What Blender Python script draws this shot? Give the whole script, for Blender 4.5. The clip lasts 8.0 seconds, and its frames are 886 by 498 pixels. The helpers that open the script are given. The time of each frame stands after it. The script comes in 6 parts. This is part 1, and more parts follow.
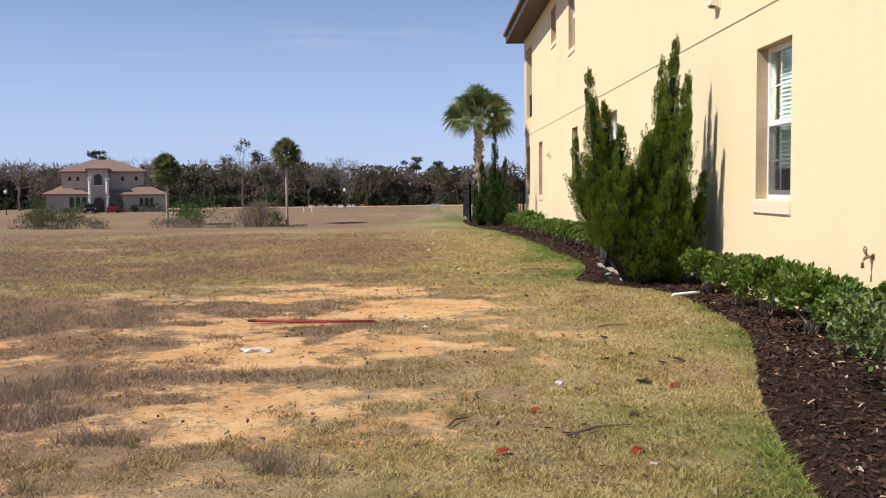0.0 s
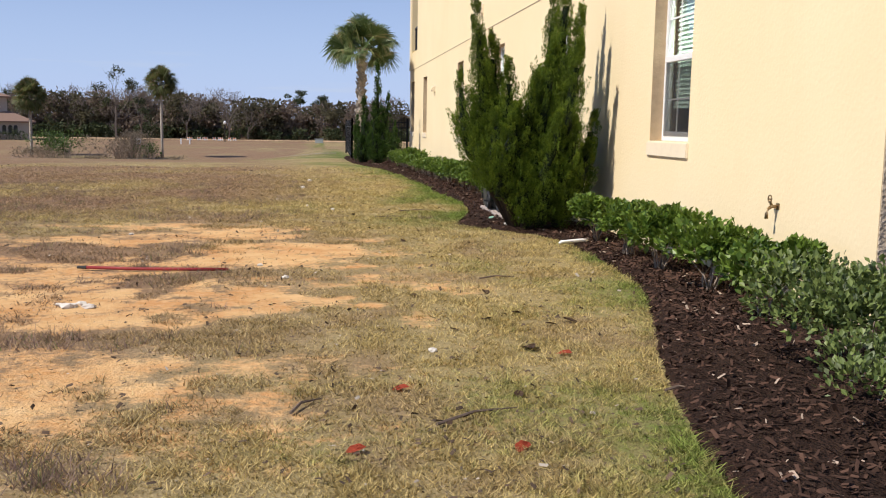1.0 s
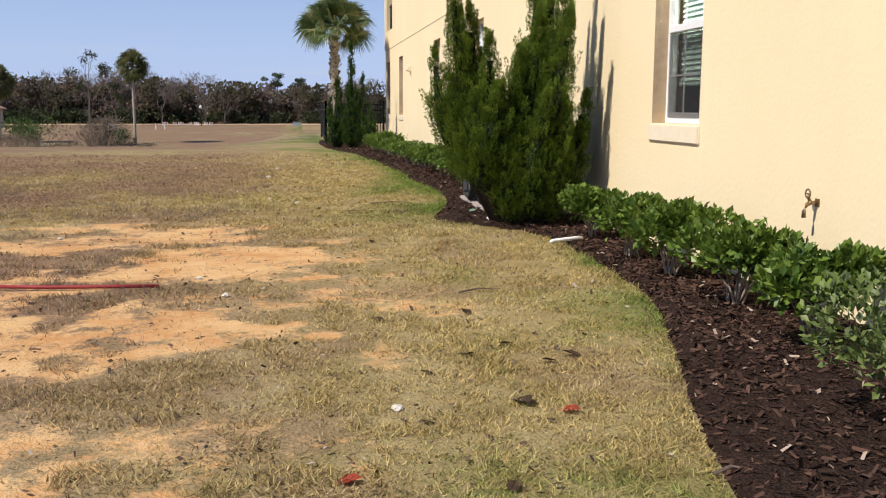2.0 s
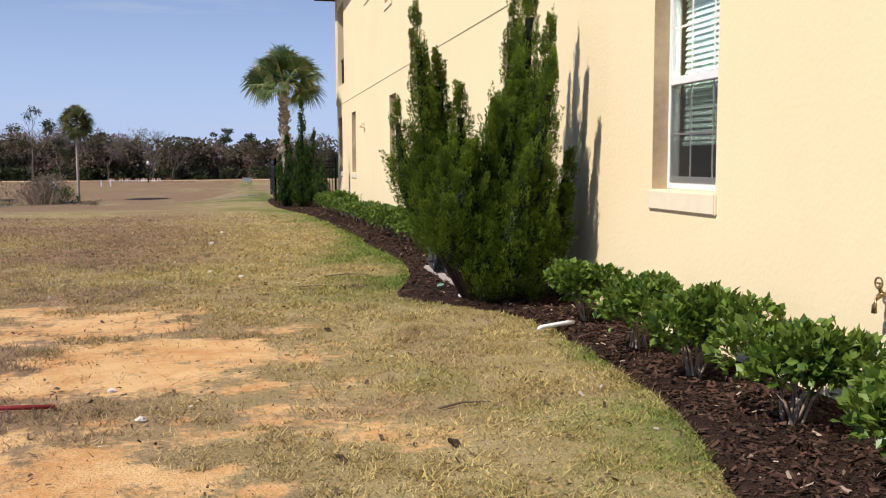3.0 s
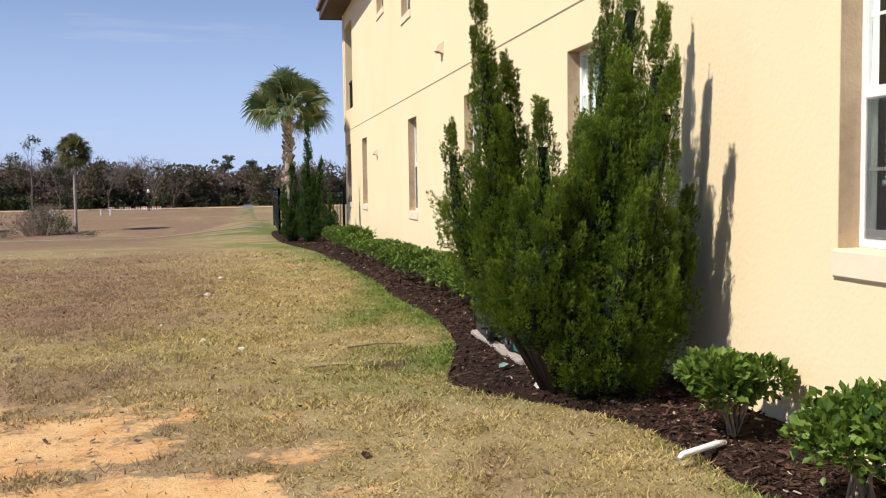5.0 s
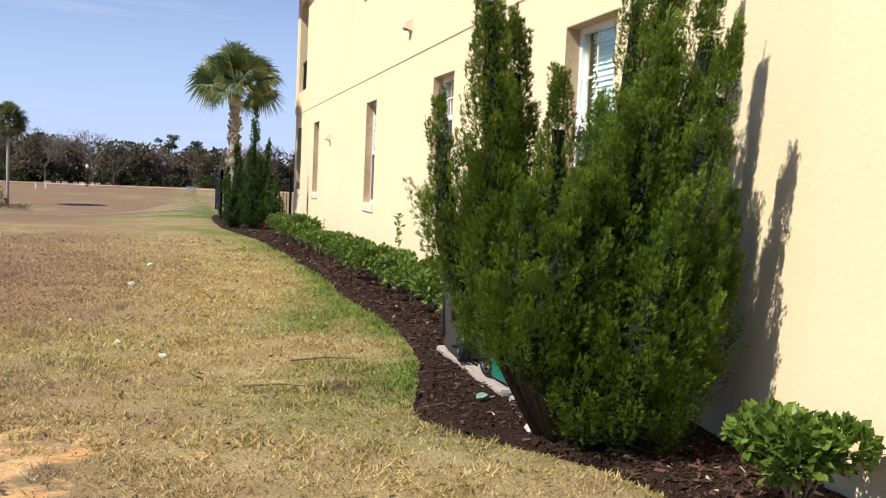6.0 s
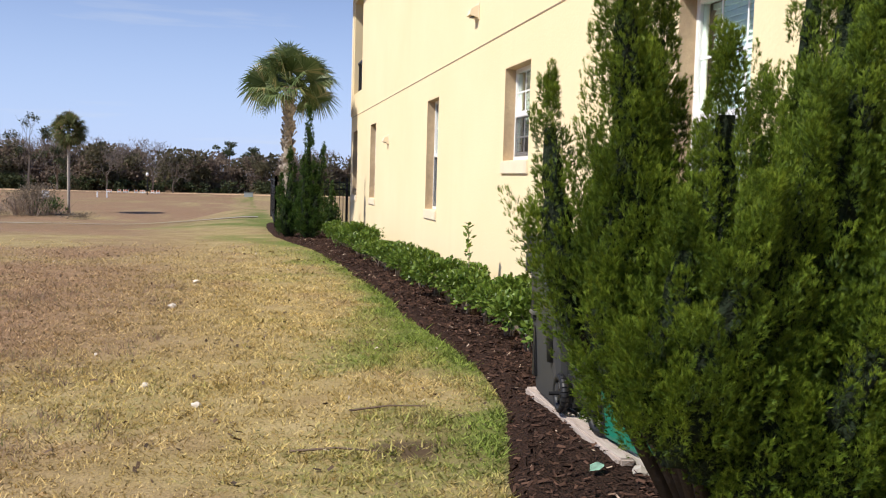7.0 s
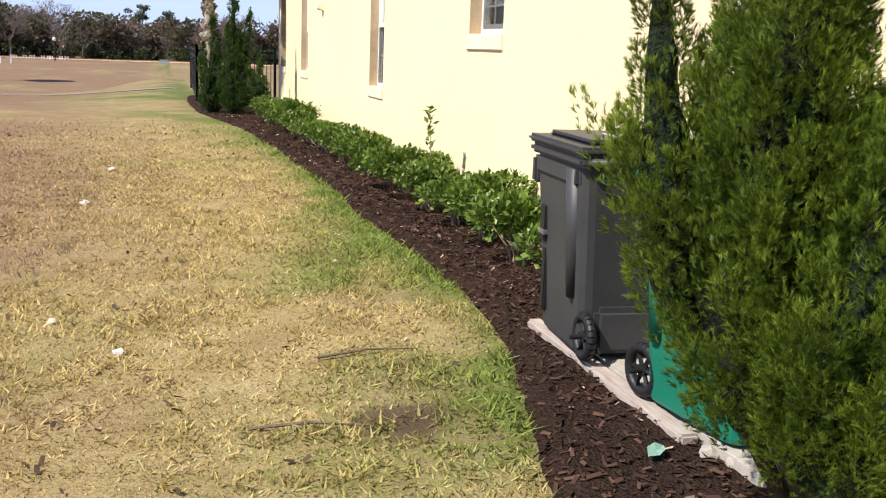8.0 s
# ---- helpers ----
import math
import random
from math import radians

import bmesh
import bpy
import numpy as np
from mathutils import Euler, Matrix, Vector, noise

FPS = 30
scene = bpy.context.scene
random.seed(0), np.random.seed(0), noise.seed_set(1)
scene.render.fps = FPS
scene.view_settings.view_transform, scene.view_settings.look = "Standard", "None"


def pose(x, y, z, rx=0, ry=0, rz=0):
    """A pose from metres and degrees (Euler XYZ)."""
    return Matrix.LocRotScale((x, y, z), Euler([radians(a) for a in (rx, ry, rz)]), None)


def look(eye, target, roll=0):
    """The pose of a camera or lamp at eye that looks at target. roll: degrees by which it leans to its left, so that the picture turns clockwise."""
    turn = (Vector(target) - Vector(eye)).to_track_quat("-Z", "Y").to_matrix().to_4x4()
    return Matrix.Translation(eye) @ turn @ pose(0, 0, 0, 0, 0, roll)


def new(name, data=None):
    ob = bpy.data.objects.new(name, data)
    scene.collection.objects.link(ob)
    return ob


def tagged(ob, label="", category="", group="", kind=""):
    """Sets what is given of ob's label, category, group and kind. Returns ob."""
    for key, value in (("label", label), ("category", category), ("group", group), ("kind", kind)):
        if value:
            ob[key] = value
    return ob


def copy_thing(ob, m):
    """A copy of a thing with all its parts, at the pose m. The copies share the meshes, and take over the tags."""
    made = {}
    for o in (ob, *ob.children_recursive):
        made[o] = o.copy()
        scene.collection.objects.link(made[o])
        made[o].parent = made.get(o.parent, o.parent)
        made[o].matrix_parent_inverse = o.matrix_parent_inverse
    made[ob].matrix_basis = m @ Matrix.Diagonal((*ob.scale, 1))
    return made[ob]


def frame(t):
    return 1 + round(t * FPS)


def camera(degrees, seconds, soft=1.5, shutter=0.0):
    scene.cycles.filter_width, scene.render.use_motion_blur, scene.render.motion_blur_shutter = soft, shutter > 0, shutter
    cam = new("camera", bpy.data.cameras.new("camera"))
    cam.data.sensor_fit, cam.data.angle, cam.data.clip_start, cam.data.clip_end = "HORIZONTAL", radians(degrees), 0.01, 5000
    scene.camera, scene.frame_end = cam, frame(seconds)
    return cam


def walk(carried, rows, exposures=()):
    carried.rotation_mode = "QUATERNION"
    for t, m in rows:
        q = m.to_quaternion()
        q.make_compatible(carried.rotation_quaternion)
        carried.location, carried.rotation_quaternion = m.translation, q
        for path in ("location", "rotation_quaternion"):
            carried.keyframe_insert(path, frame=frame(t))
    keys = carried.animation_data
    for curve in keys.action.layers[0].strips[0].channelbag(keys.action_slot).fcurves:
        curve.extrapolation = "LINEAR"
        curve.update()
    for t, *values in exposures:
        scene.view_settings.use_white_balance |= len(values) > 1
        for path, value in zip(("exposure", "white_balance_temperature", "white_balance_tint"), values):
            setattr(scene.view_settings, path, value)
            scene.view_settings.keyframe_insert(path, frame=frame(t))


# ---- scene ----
cam = camera(50.5, 8.0, soft=1.1)
PATH = [
    (0, (0.06, -0.051, 1.303), (0.085, 1.944, 1.175), -0.6),
    (0.5, (0.118, 0.386, 1.263), (0.34, 2.366, 1.094), 1.7),
    (1, (0.245, 0.963, 1.262), (0.514, 2.928, 1.003), 1.0),
    (1.2, (0.288, 1.231, 1.271), (0.622, 3.182, 0.984), 1.2),
    (2.3, (0.516, 2.612, 1.303), (0.819, 4.566, 1.004), -0.1),
    (2.5, (0.488, 2.883, 1.363), (0.836, 4.832, 1.083), -0.5),
    (3, (0.572, 3.576, 1.374), (0.981, 5.524, 1.188), -0.2),
    (3.5, (0.531, 4.184, 1.448), (0.907, 6.142, 1.282), -1.6),
    (4, (0.465, 4.741, 1.552), (0.814, 6.707, 1.451), -1.6),
    (4.5, (0.512, 5.409, 1.553), (0.82, 7.386, 1.541), -1.2),
    (4.7, (0.544, 5.617, 1.539), (0.882, 7.587, 1.478), -1.6),
    (5.8, (0.645, 7.131, 1.499), (1.199, 9.045, 1.32), 2.8),
    (6, (0.668, 7.378, 1.476), (1.192, 9.303, 1.332), 2.6),
    (6.5, (0.717, 8.058, 1.501), (1.192, 9.999, 1.418), 1.1),
    (7, (0.812, 8.791, 1.501), (1.22, 10.744, 1.357), 1.6),
    (7.5, (0.782, 9.447, 1.537), (1.206, 11.378, 1.239), 2.0),
    (8, (0.746, 10.161, 1.564), (1.309, 12.036, 1.155), 2.3),
]
EXPOSURE = [(0.0, 0.06), (2.5, 0.0), (3.5, 0.04), (4.5, 0.06), (6.0, 0.27), (6.5, 0.32), (7.0, 0.22), (7.6, 0.24), (8.0, 0.48)]
walk(cam, [(t, look(eye, target, roll)) for t, eye, target, roll in PATH], EXPOSURE)

# ---- light ----
SUN_WAY = Vector((1.0, 0.40, -1.2)).normalized()      # the way the sunlight travels
sun_data = bpy.data.lights.new("sun", "SUN")
sun_data.energy, sun_data.angle, sun_data.color = 5.0, radians(0.53), (1.0, 0.935, 0.86)
sun = new("sun", sun_data)
sun.matrix_world = look((-30, 0, 40), Vector((-30, 0, 40)) + SUN_WAY)

world = bpy.data.worlds.new("sky")
scene.world = world
world.use_nodes = True
wn, wl = world.node_tree.nodes, world.node_tree.links
wn.clear()
sky = wn.new("ShaderNodeTexSky")
sky.sky_type, sky.sun_disc = "NISHITA", False
sky.sun_elevation = math.asin(-SUN_WAY.z)
sky.sun_rotation = math.atan2(-SUN_WAY.x, -SUN_WAY.y)
sky.altitude, sky.air_density, sky.dust_density, sky.ozone_density = 20, 1.0, 0.15, 3.0
# thin streaks of high cloud low over the horizon
w_co = wn.new("ShaderNodeTexCoord")
w_map = wn.new("ShaderNodeMapping")
w_map.inputs["Scale"].default_value = (2.6, 2.6, 30.0)
w_noise = wn.new("ShaderNodeTexNoise")
w_noise.inputs["Scale"].default_value, w_noise.inputs["Detail"].default_value = 1.3, 5.0
w_ramp = wn.new("ShaderNodeMapRange")
w_ramp.inputs["From Min"].default_value, w_ramp.inputs["From Max"].default_value = 0.64, 0.84
w_ramp.inputs["To Max"].default_value = 0.5
w_mix = wn.new("ShaderNodeMix")
w_mix.data_type = "RGBA"
w_mix.inputs["B"].default_value = (7.5, 7.8, 8.3, 1)
w_bg = wn.new("ShaderNodeBackground")
w_bg.inputs["Strength"].default_value = 0.086
w_out = wn.new("ShaderNodeOutputWorld")
wl.new(w_co.outputs["Generated"], w_map.inputs["Vector"])
wl.new(w_map.outputs["Vector"], w_noise.inputs["Vector"])
wl.new(w_noise.outputs["Fac"], w_ramp.inputs["Value"])
wl.new(w_ramp.outputs["Result"], w_mix.inputs["Factor"])
w_tint = wn.new("ShaderNodeMix")
w_tint.data_type, w_tint.blend_type = "RGBA", "MULTIPLY"
w_tint.inputs["Factor"].default_value, w_tint.inputs["B"].default_value = 1.0, (1.03, 0.97, 1.17, 1)
wl.new(sky.outputs["Color"], w_tint.inputs["A"])
# the pale blue haze over the horizon
w_sep = wn.new("ShaderNodeSeparateXYZ")
w_low = wn.new("ShaderNodeMapRange")
w_low.interpolation_type = "SMOOTHSTEP"
for key, value in (("From Min", -0.02), ("From Max", 0.30), ("To Min", 0.8), ("To Max", 0.0)):
    w_low.inputs[key].default_value = value
w_haze = wn.new("ShaderNodeMix")
w_haze.data_type = "RGBA"
w_haze.inputs["B"].default_value = (5.3, 7.0, 10.9, 1)
wl.new(w_co.outputs["Generated"], w_sep.inputs["Vector"])
wl.new(w_sep.outputs["Z"], w_low.inputs["Value"])
wl.new(w_low.outputs["Result"], w_haze.inputs["Factor"])
wl.new(w_tint.outputs["Result"], w_haze.inputs["A"])
wl.new(w_haze.outputs["Result"], w_mix.inputs["A"])
wl.new(w_mix.outputs["Result"], w_bg.inputs["Color"])
wl.new(w_bg.outputs["Background"], w_out.inputs["Surface"])


# ---- materials ----
class Mat:
    """A node material that is put together step by step."""

    def __init__(self, name, rough=0.7, metal=0.0, spec=0.4):
        self.m = bpy.data.materials.new(name)
        self.m.use_nodes = True
        self.n, self.l = self.m.node_tree.nodes, self.m.node_tree.links
        self.b = self.n["Principled BSDF"]
        self.b.inputs["Roughness"].default_value = rough
        self.b.inputs["Metallic"].default_value = metal
        self.b.inputs["Specular IOR Level"].default_value = spec
        self.geo = self.n.new("ShaderNodeNewGeometry")

    def put(self, value, socket):
        if isinstance(value, bpy.types.NodeSocket):
            self.l.new(value, socket)
        elif isinstance(value, (tuple, list)):
            socket.default_value = (*value, 1) if len(value) == 3 and len(socket.default_value) == 4 else value
        else:
            socket.default_value = value

    def noise(self, scale, detail=4.0, rough=0.55, vec=None, stretch=None):
        v = vec or self.geo.outputs["Position"]
        if stretch:
            mp = self.n.new("ShaderNodeMapping")
            mp.inputs["Scale"].default_value = stretch
            self.l.new(v, mp.inputs["Vector"])
            v = mp.outputs["Vector"]
        t = self.n.new("ShaderNodeTexNoise")
        t.inputs["Scale"].default_value, t.inputs["Detail"].default_value, t.inputs["Roughness"].default_value = scale, detail, rough
        self.l.new(v, t.inputs["Vector"])
        return t.outputs["Fac"]

    def voronoi(self, scale, what="Distance", vec=None):
        t = self.n.new("ShaderNodeTexVoronoi")
        t.inputs["Scale"].default_value = scale
        self.l.new(vec or self.geo.outputs["Position"], t.inputs["Vector"])
        return t.outputs[what]

    def span(self, v, a, b, c=0.0, d=1.0):
        t = self.n.new("ShaderNodeMapRange")
        for k, x in zip(("From Min", "From Max", "To Min", "To Max"), (a, b, c, d)):
            t.inputs[k].default_value = x
        self.l.new(v, t.inputs["Value"])
        return t.outputs["Result"]

    def mix(self, f, a, b, mode="MIX"):
        t = self.n.new("ShaderNodeMix")
        t.data_type, t.blend_type = "RGBA", mode
        self.put(f, t.inputs["Factor"])
        self.put(a, t.inputs["A"])
        self.put(b, t.inputs["B"])
        return t.outputs["Result"]

    def math(self, op, a, b=0.0):
        t = self.n.new("ShaderNodeMath")
        t.operation = op
        self.put(a, t.inputs[0])
        self.put(b, t.inputs[1])
        return t.outputs[0]

    def attr(self, name):
        t = self.n.new("ShaderNodeAttribute")
        t.attribute_name = name
        return t.outputs["Fac"]

    def island(self):
        return self.geo.outputs["Random Per Island"]

    def piece(self):
        return self.n.new("ShaderNodeObjectInfo").outputs["Random"]

    def color(self, v):
        self.put(v, self.b.inputs["Base Color"])
        return self

    def rough(self, v):
        self.put(v, self.b.inputs["Roughness"])
        return self

    def bump(self, v, strength=0.3, dist=0.01):
        t = self.n.new("ShaderNodeBump")
        t.inputs["Strength"].default_value, t.inputs["Distance"].default_value = strength, dist
        self.l.new(v, t.inputs["Height"])
        self.l.new(t.outputs["Normal"], self.b.inputs["Normal"])
        return self

    def thin(self, color, share):
        """Light that passes through thin leaves."""
        t = self.n.new("ShaderNodeBsdfTranslucent")
        self.put(color, t.inputs["Color"])
        x = self.n.new("ShaderNodeMixShader")
        x.inputs[0].default_value = share
        self.l.new(self.b.outputs[0], x.inputs[1])
        self.l.new(t.outputs[0], x.inputs[2])
        self.l.new(x.outputs[0], self.n["Material Output"].inputs["Surface"])
        return self


def plain(name, color, rough=0.6, metal=0.0, vary=0.12, scale=6.0, bump=0.0, bscale=60.0, dist=0.003):
    m = Mat(name, rough, metal)
    dark = tuple(c * (1 - vary) for c in color)
    light = tuple(min(1, c * (1 + vary)) for c in color)
    f = m.math("ADD", m.math("MULTIPLY", m.noise(scale), 0.6), m.math("MULTIPLY", m.noise(scale * 9), 0.4))
    m.color(m.mix(m.span(f, 0.3, 0.7), dark, light))
    if bump:
        m.bump(m.noise(bscale), bump, dist)
    return m.m


def leafy(name, dark, light, share=0.25, rough=0.45, extra=None):
    m = Mat(name, rough, 0.0, 0.35)
    f = m.math("ADD", m.math("MULTIPLY", m.island(), 0.6), m.math("MULTIPLY", m.noise(5.0, 2), 0.5))
    c = m.mix(m.span(f, 0.2, 0.85), dark, light)
    if extra:
        c = m.mix(m.span(m.island(), 1 - extra[1], 1 - extra[1] + 0.01), c, extra[0])
    m.color(c)
    m.thin(m.mix(0.5, c, light), share)
    return m.m


def grazed_taupe_mat():
    m = Mat("grazed_taupe_stucco", 0.95, 0.0, 0.15)
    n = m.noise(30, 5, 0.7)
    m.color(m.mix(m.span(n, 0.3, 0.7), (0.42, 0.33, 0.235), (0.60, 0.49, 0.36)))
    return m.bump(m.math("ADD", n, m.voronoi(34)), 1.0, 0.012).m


def stucco_mat():
    m = Mat("cream_stucco", 0.9, 0.0, 0.2)
    big = m.noise(0.5, 5, 0.6)
    fine = m.noise(38, 5, 0.65)
    streak = m.noise(1.2, 4, 0.6, stretch=(1, 1.6, 0.12))
    c = m.mix(m.span(big, 0.3, 0.72), (0.83, 0.68, 0.42), (0.87, 0.725, 0.465))
    c = m.mix(m.span(streak, 0.55, 0.8, 0, 0.25), c, (0.77, 0.61, 0.37))
    m.color(c)
    lump = m.math("ADD", fine, m.math("MULTIPLY", m.voronoi(26), 0.7))
    return m.bump(lump, 0.35, 0.005).m


def lawn_colors(m):
    """Dry winter lawn: sand, dead grass, straw and green, by the masks sand, green and dead."""
    sand, green, dead = m.attr("sand"), m.attr("green"), m.attr("dead")
    n1, n2, n3 = m.noise(2.2, 5, 0.6), m.noise(14, 4, 0.65), m.noise(60, 3, 0.6)
    straw = m.mix(m.span(n1, 0.32, 0.68), (0.30, 0.235, 0.098), (0.43, 0.35, 0.18))
    grey = m.mix(m.span(n2, 0.35, 0.65), (0.19, 0.132, 0.088), (0.32, 0.228, 0.155))
    leaf = m.mix(m.span(n2, 0.3, 0.7), (0.09, 0.135, 0.025), (0.19, 0.24, 0.06))
    c = m.mix(dead, straw, grey)
    c = m.mix(m.span(m.math("ADD", green, m.math("MULTIPLY", m.math("SUBTRACT", n2, 0.5), 1.3)), 0.25, 0.85), c, leaf)
    return c, sand, n1, n2, n3


def ground_mat():
    m = Mat("dry_lawn_soil", 0.95, 0.0, 0.15)
    c, sand, n1, n2, n3 = lawn_colors(m)
    earth = m.mix(m.span(n1, 0.35, 0.65), (0.25, 0.142, 0.075), (0.37, 0.225, 0.125))
    c = m.mix(m.math("MULTIPLY", m.attr("dead"), m.span(n2, 0.35, 0.65, 0.25, 0.8)), c, earth)
    c = m.mix(m.span(n3, 0.36, 0.68, 0.0, 0.5), c, (0.11, 0.075, 0.042))
    soil = m.mix(m.span(n1, 0.35, 0.65), (0.54, 0.28, 0.105), (0.68, 0.44, 0.205))
    soil = m.mix(m.span(m.noise(0.9, 3), 0.54, 0.72, 0, 0.5), soil, (0.50, 0.195, 0.055))
    soil = m.mix(m.span(n2, 0.42, 0.75, 0, 0.45), soil, (0.74, 0.54, 0.31))
    c = m.mix(m.attr("soil"), c, (0.07, 0.045, 0.03))
    f = m.math("ADD", m.math("MULTIPLY", m.math("SUBTRACT", m.noise(3.6, 7, 0.7), 0.5), 1.7), m.math("MULTIPLY", m.math("SUBTRACT", m.noise(19, 4, 0.7), 0.5), 0.9))
    f = m.span(m.math("ADD", sand, f), 0.36, 0.66)
    m.color(m.mix(f, c, soil))
    return m.bump(m.math("ADD", n3, n2), 0.7, 0.02).m


def grass_mat():
    m = Mat("grass_blades", 0.75, 0.0, 0.25)
    c, sand, n1, n2, n3 = lawn_colors(m)
    c = m.mix(1.0, c, m.mix(m.island(), (0.58, 0.56, 0.50), (2.1, 2.05, 1.8)), "MULTIPLY")
    m.color(c)
    return m.thin(c, 0.3).m


def mulch_mat():
    m = Mat("brown_bark_mulch", 0.95, 0.0, 0.15)
    n1, n2 = m.noise(9, 5, 0.7), m.noise(70, 4, 0.7)
    c = m.mix(m.span(n2, 0.3, 0.7), (0.018, 0.010, 0.007), (0.075, 0.04, 0.027))
    m.color(m.mix(m.span(n1, 0.5, 0.8, 0, 0.5), c, (0.10, 0.056, 0.038)))
    return m.bump(m.math("ADD", n2, m.voronoi(60)), 1.0, 0.03).m


def chip_mat():
    m = Mat("bark_chips", 0.9, 0.0, 0.2)
    c = m.mix(m.island(), (0.022, 0.012, 0.008), (0.115, 0.062, 0.042))
    m.color(m.mix(m.span(m.island(), 0.975, 0.98), c, (0.42, 0.32, 0.24)))
    return m.m


def tile_mat(name="roof_tiles", a=(0.10, 0.062, 0.045), b=(0.19, 0.11, 0.075)):
    m = Mat(name, 0.8)
    f = m.math("ADD", m.math("MULTIPLY", m.piece(), 0.5), m.math("MULTIPLY", m.noise(3), 0.6))
    return m.color(m.mix(f, a, b)).bump(m.noise(50), 0.3, 0.004).m


def glass_mat():
    m = Mat("window_glass", 0.03, 0.0, 0.6)
    m.b.inputs["Base Color"].default_value = (0.86, 0.95, 0.92, 1)
    m.b.inputs["Transmission Weight"].default_value = 1.0
    m.b.inputs["IOR"].default_value = 1.45
    return m.m


def wood_mat():
    m = Mat("weathered_timber", 0.9)
    n = m.noise(9, 6, 0.7, stretch=(6, 0.6, 6))
    c = m.mix(m.span(n, 0.3, 0.7), (0.30, 0.24, 0.20), (0.52, 0.45, 0.40))
    return m.color(c).bump(n, 0.6, 0.006).m


STUCCO = stucco_mat()
GRAZED_TAUPE = grazed_taupe_mat()
# reveal shade put into a tan darker than the wall's cream
REVEAL_SHADE = plain("shade_tan_stucco", (0.50, 0.375, 0.235), 0.95, vary=0.15, scale=12, bump=0.6, bscale=45, dist=0.006)
GROUND, GRASS, MULCH, CHIPS = ground_mat(), grass_mat(), mulch_mat(), chip_mat()
TILES = tile_mat()
GLASS = glass_mat()
TIMBER = wood_mat()
TRIM = plain("cream_trim_paint", (0.80, 0.69, 0.50), 0.8, vary=0.06, bump=0.25, bscale=80)
WHITE = plain("white_vinyl", (0.80, 0.80, 0.78), 0.45, vary=0.05)
FASCIA = plain("dark_brown_fascia", (0.085, 0.055, 0.042), 0.6)
SOFFIT = plain("brown_soffit", (0.105, 0.07, 0.052), 0.8)
BLIND = plain("white_blind", (0.62, 0.74, 0.66), 0.55, vary=0.05)
ROOM = plain("unlit_room_tone", (0.16, 0.15, 0.13), 0.9)
IRON = plain("black_iron", (0.012, 0.012, 0.013), 0.5)
BRASS = plain("weathered_brass", (0.34, 0.24, 0.13), 0.4, metal=0.8, vary=0.3)
CONCRETE = plain("pale_concrete", (0.40, 0.365, 0.315), 0.9, vary=0.2, bump=0.4)
CART = plain("charcoal_plastic", (0.046, 0.047, 0.049), 0.5, vary=0.2, scale=3, bump=0.15, bscale=200, dist=0.001)
CART_DARK = plain("black_plastic", (0.014, 0.014, 0.015), 0.5)
GREEN_CART = plain("green_plastic", (0.008, 0.17, 0.105), 0.42, vary=0.15, scale=3)
SHRUB = leafy("glossy_shrub_leaves", (0.028, 0.068, 0.010), (0.18, 0.265, 0.04), 0.24, 0.36)
SHRUB_GREY = leafy("small_dark_leaves", (0.045, 0.08, 0.02), (0.23, 0.285, 0.08), 0.2, 0.5, ((0.20, 0.235, 0.12), 0.12))
BARK = plain("grey_brown_bark", (0.16, 0.115, 0.085), 0.95, vary=0.35, scale=12, bump=0.7, bscale=50, dist=0.01)
TWIG = plain("pale_twigs", (0.33, 0.26, 0.20), 0.9, vary=0.25)
PALM_BARK = plain("palm_trunk_fibre", (0.38, 0.33, 0.27), 0.95, vary=0.4, scale=8, bump=0.8, bscale=40, dist=0.015)
PALM_LEAF = leafy("palm_fronds", (0.055, 0.10, 0.028), (0.21, 0.26, 0.10), 0.3, 0.45, ((0.42, 0.37, 0.17), 0.08))
PALM_FAR = leafy("far_palm_fronds", (0.06, 0.085, 0.024), (0.18, 0.19, 0.07), 0.38, 0.6, ((0.25, 0.18, 0.09), 0.2))
RED = plain("red_paint", (0.27, 0.026, 0.026), 0.6, vary=0.3)
PLASTIC_WHITE = plain("white_plastic", (0.9, 0.9, 0.88), 0.4, vary=0.06)
STONE = plain("pale_stone", (0.62, 0.57, 0.50), 0.9, vary=0.25, bump=0.5)
DEAD_LEAF = plain("dead_leaf", (0.11, 0.065, 0.04), 0.8, vary=0.4)
RED_LEAF = plain("red_dead_leaf", (0.42, 0.07, 0.03), 0.7, vary=0.4)


# ---- building helpers ----
def fbm(x, y, scale, seed=0, octaves=4):
    """Smooth value noise, 0 to 1, for arrays of places."""
    out, amp, total = 0.0, 1.0, 0.0
    for o in range(octaves):
        u, v = np.asarray(x) * scale * 2 ** o + 17.3 * o + seed * 7.1, np.asarray(y) * scale * 2 ** o + 9.7 * o + seed * 3.3
        iu, iv = np.floor(u), np.floor(v)
        fu, fv = u - iu, v - iv
        fu, fv = fu * fu * (3 - 2 * fu), fv * fv * (3 - 2 * fv)

        def h(a, b):
            s = np.sin(a * 127.1 + b * 311.7 + seed * 74.7) * 43758.5453
            return s - np.floor(s)
        out = out + amp * ((h(iu, iv) * (1 - fu) + h(iu + 1, iv) * fu) * (1 - fv) + (h(iu, iv + 1) * (1 - fu) + h(iu + 1, iv + 1) * fu) * fv)
        total += amp
        amp *= 0.5
    return out / total


def smooth(v, a, b):
    t = np.clip((np.asarray(v, float) - a) / (b - a), 0, 1)
    return t * t * (3 - 2 * t)


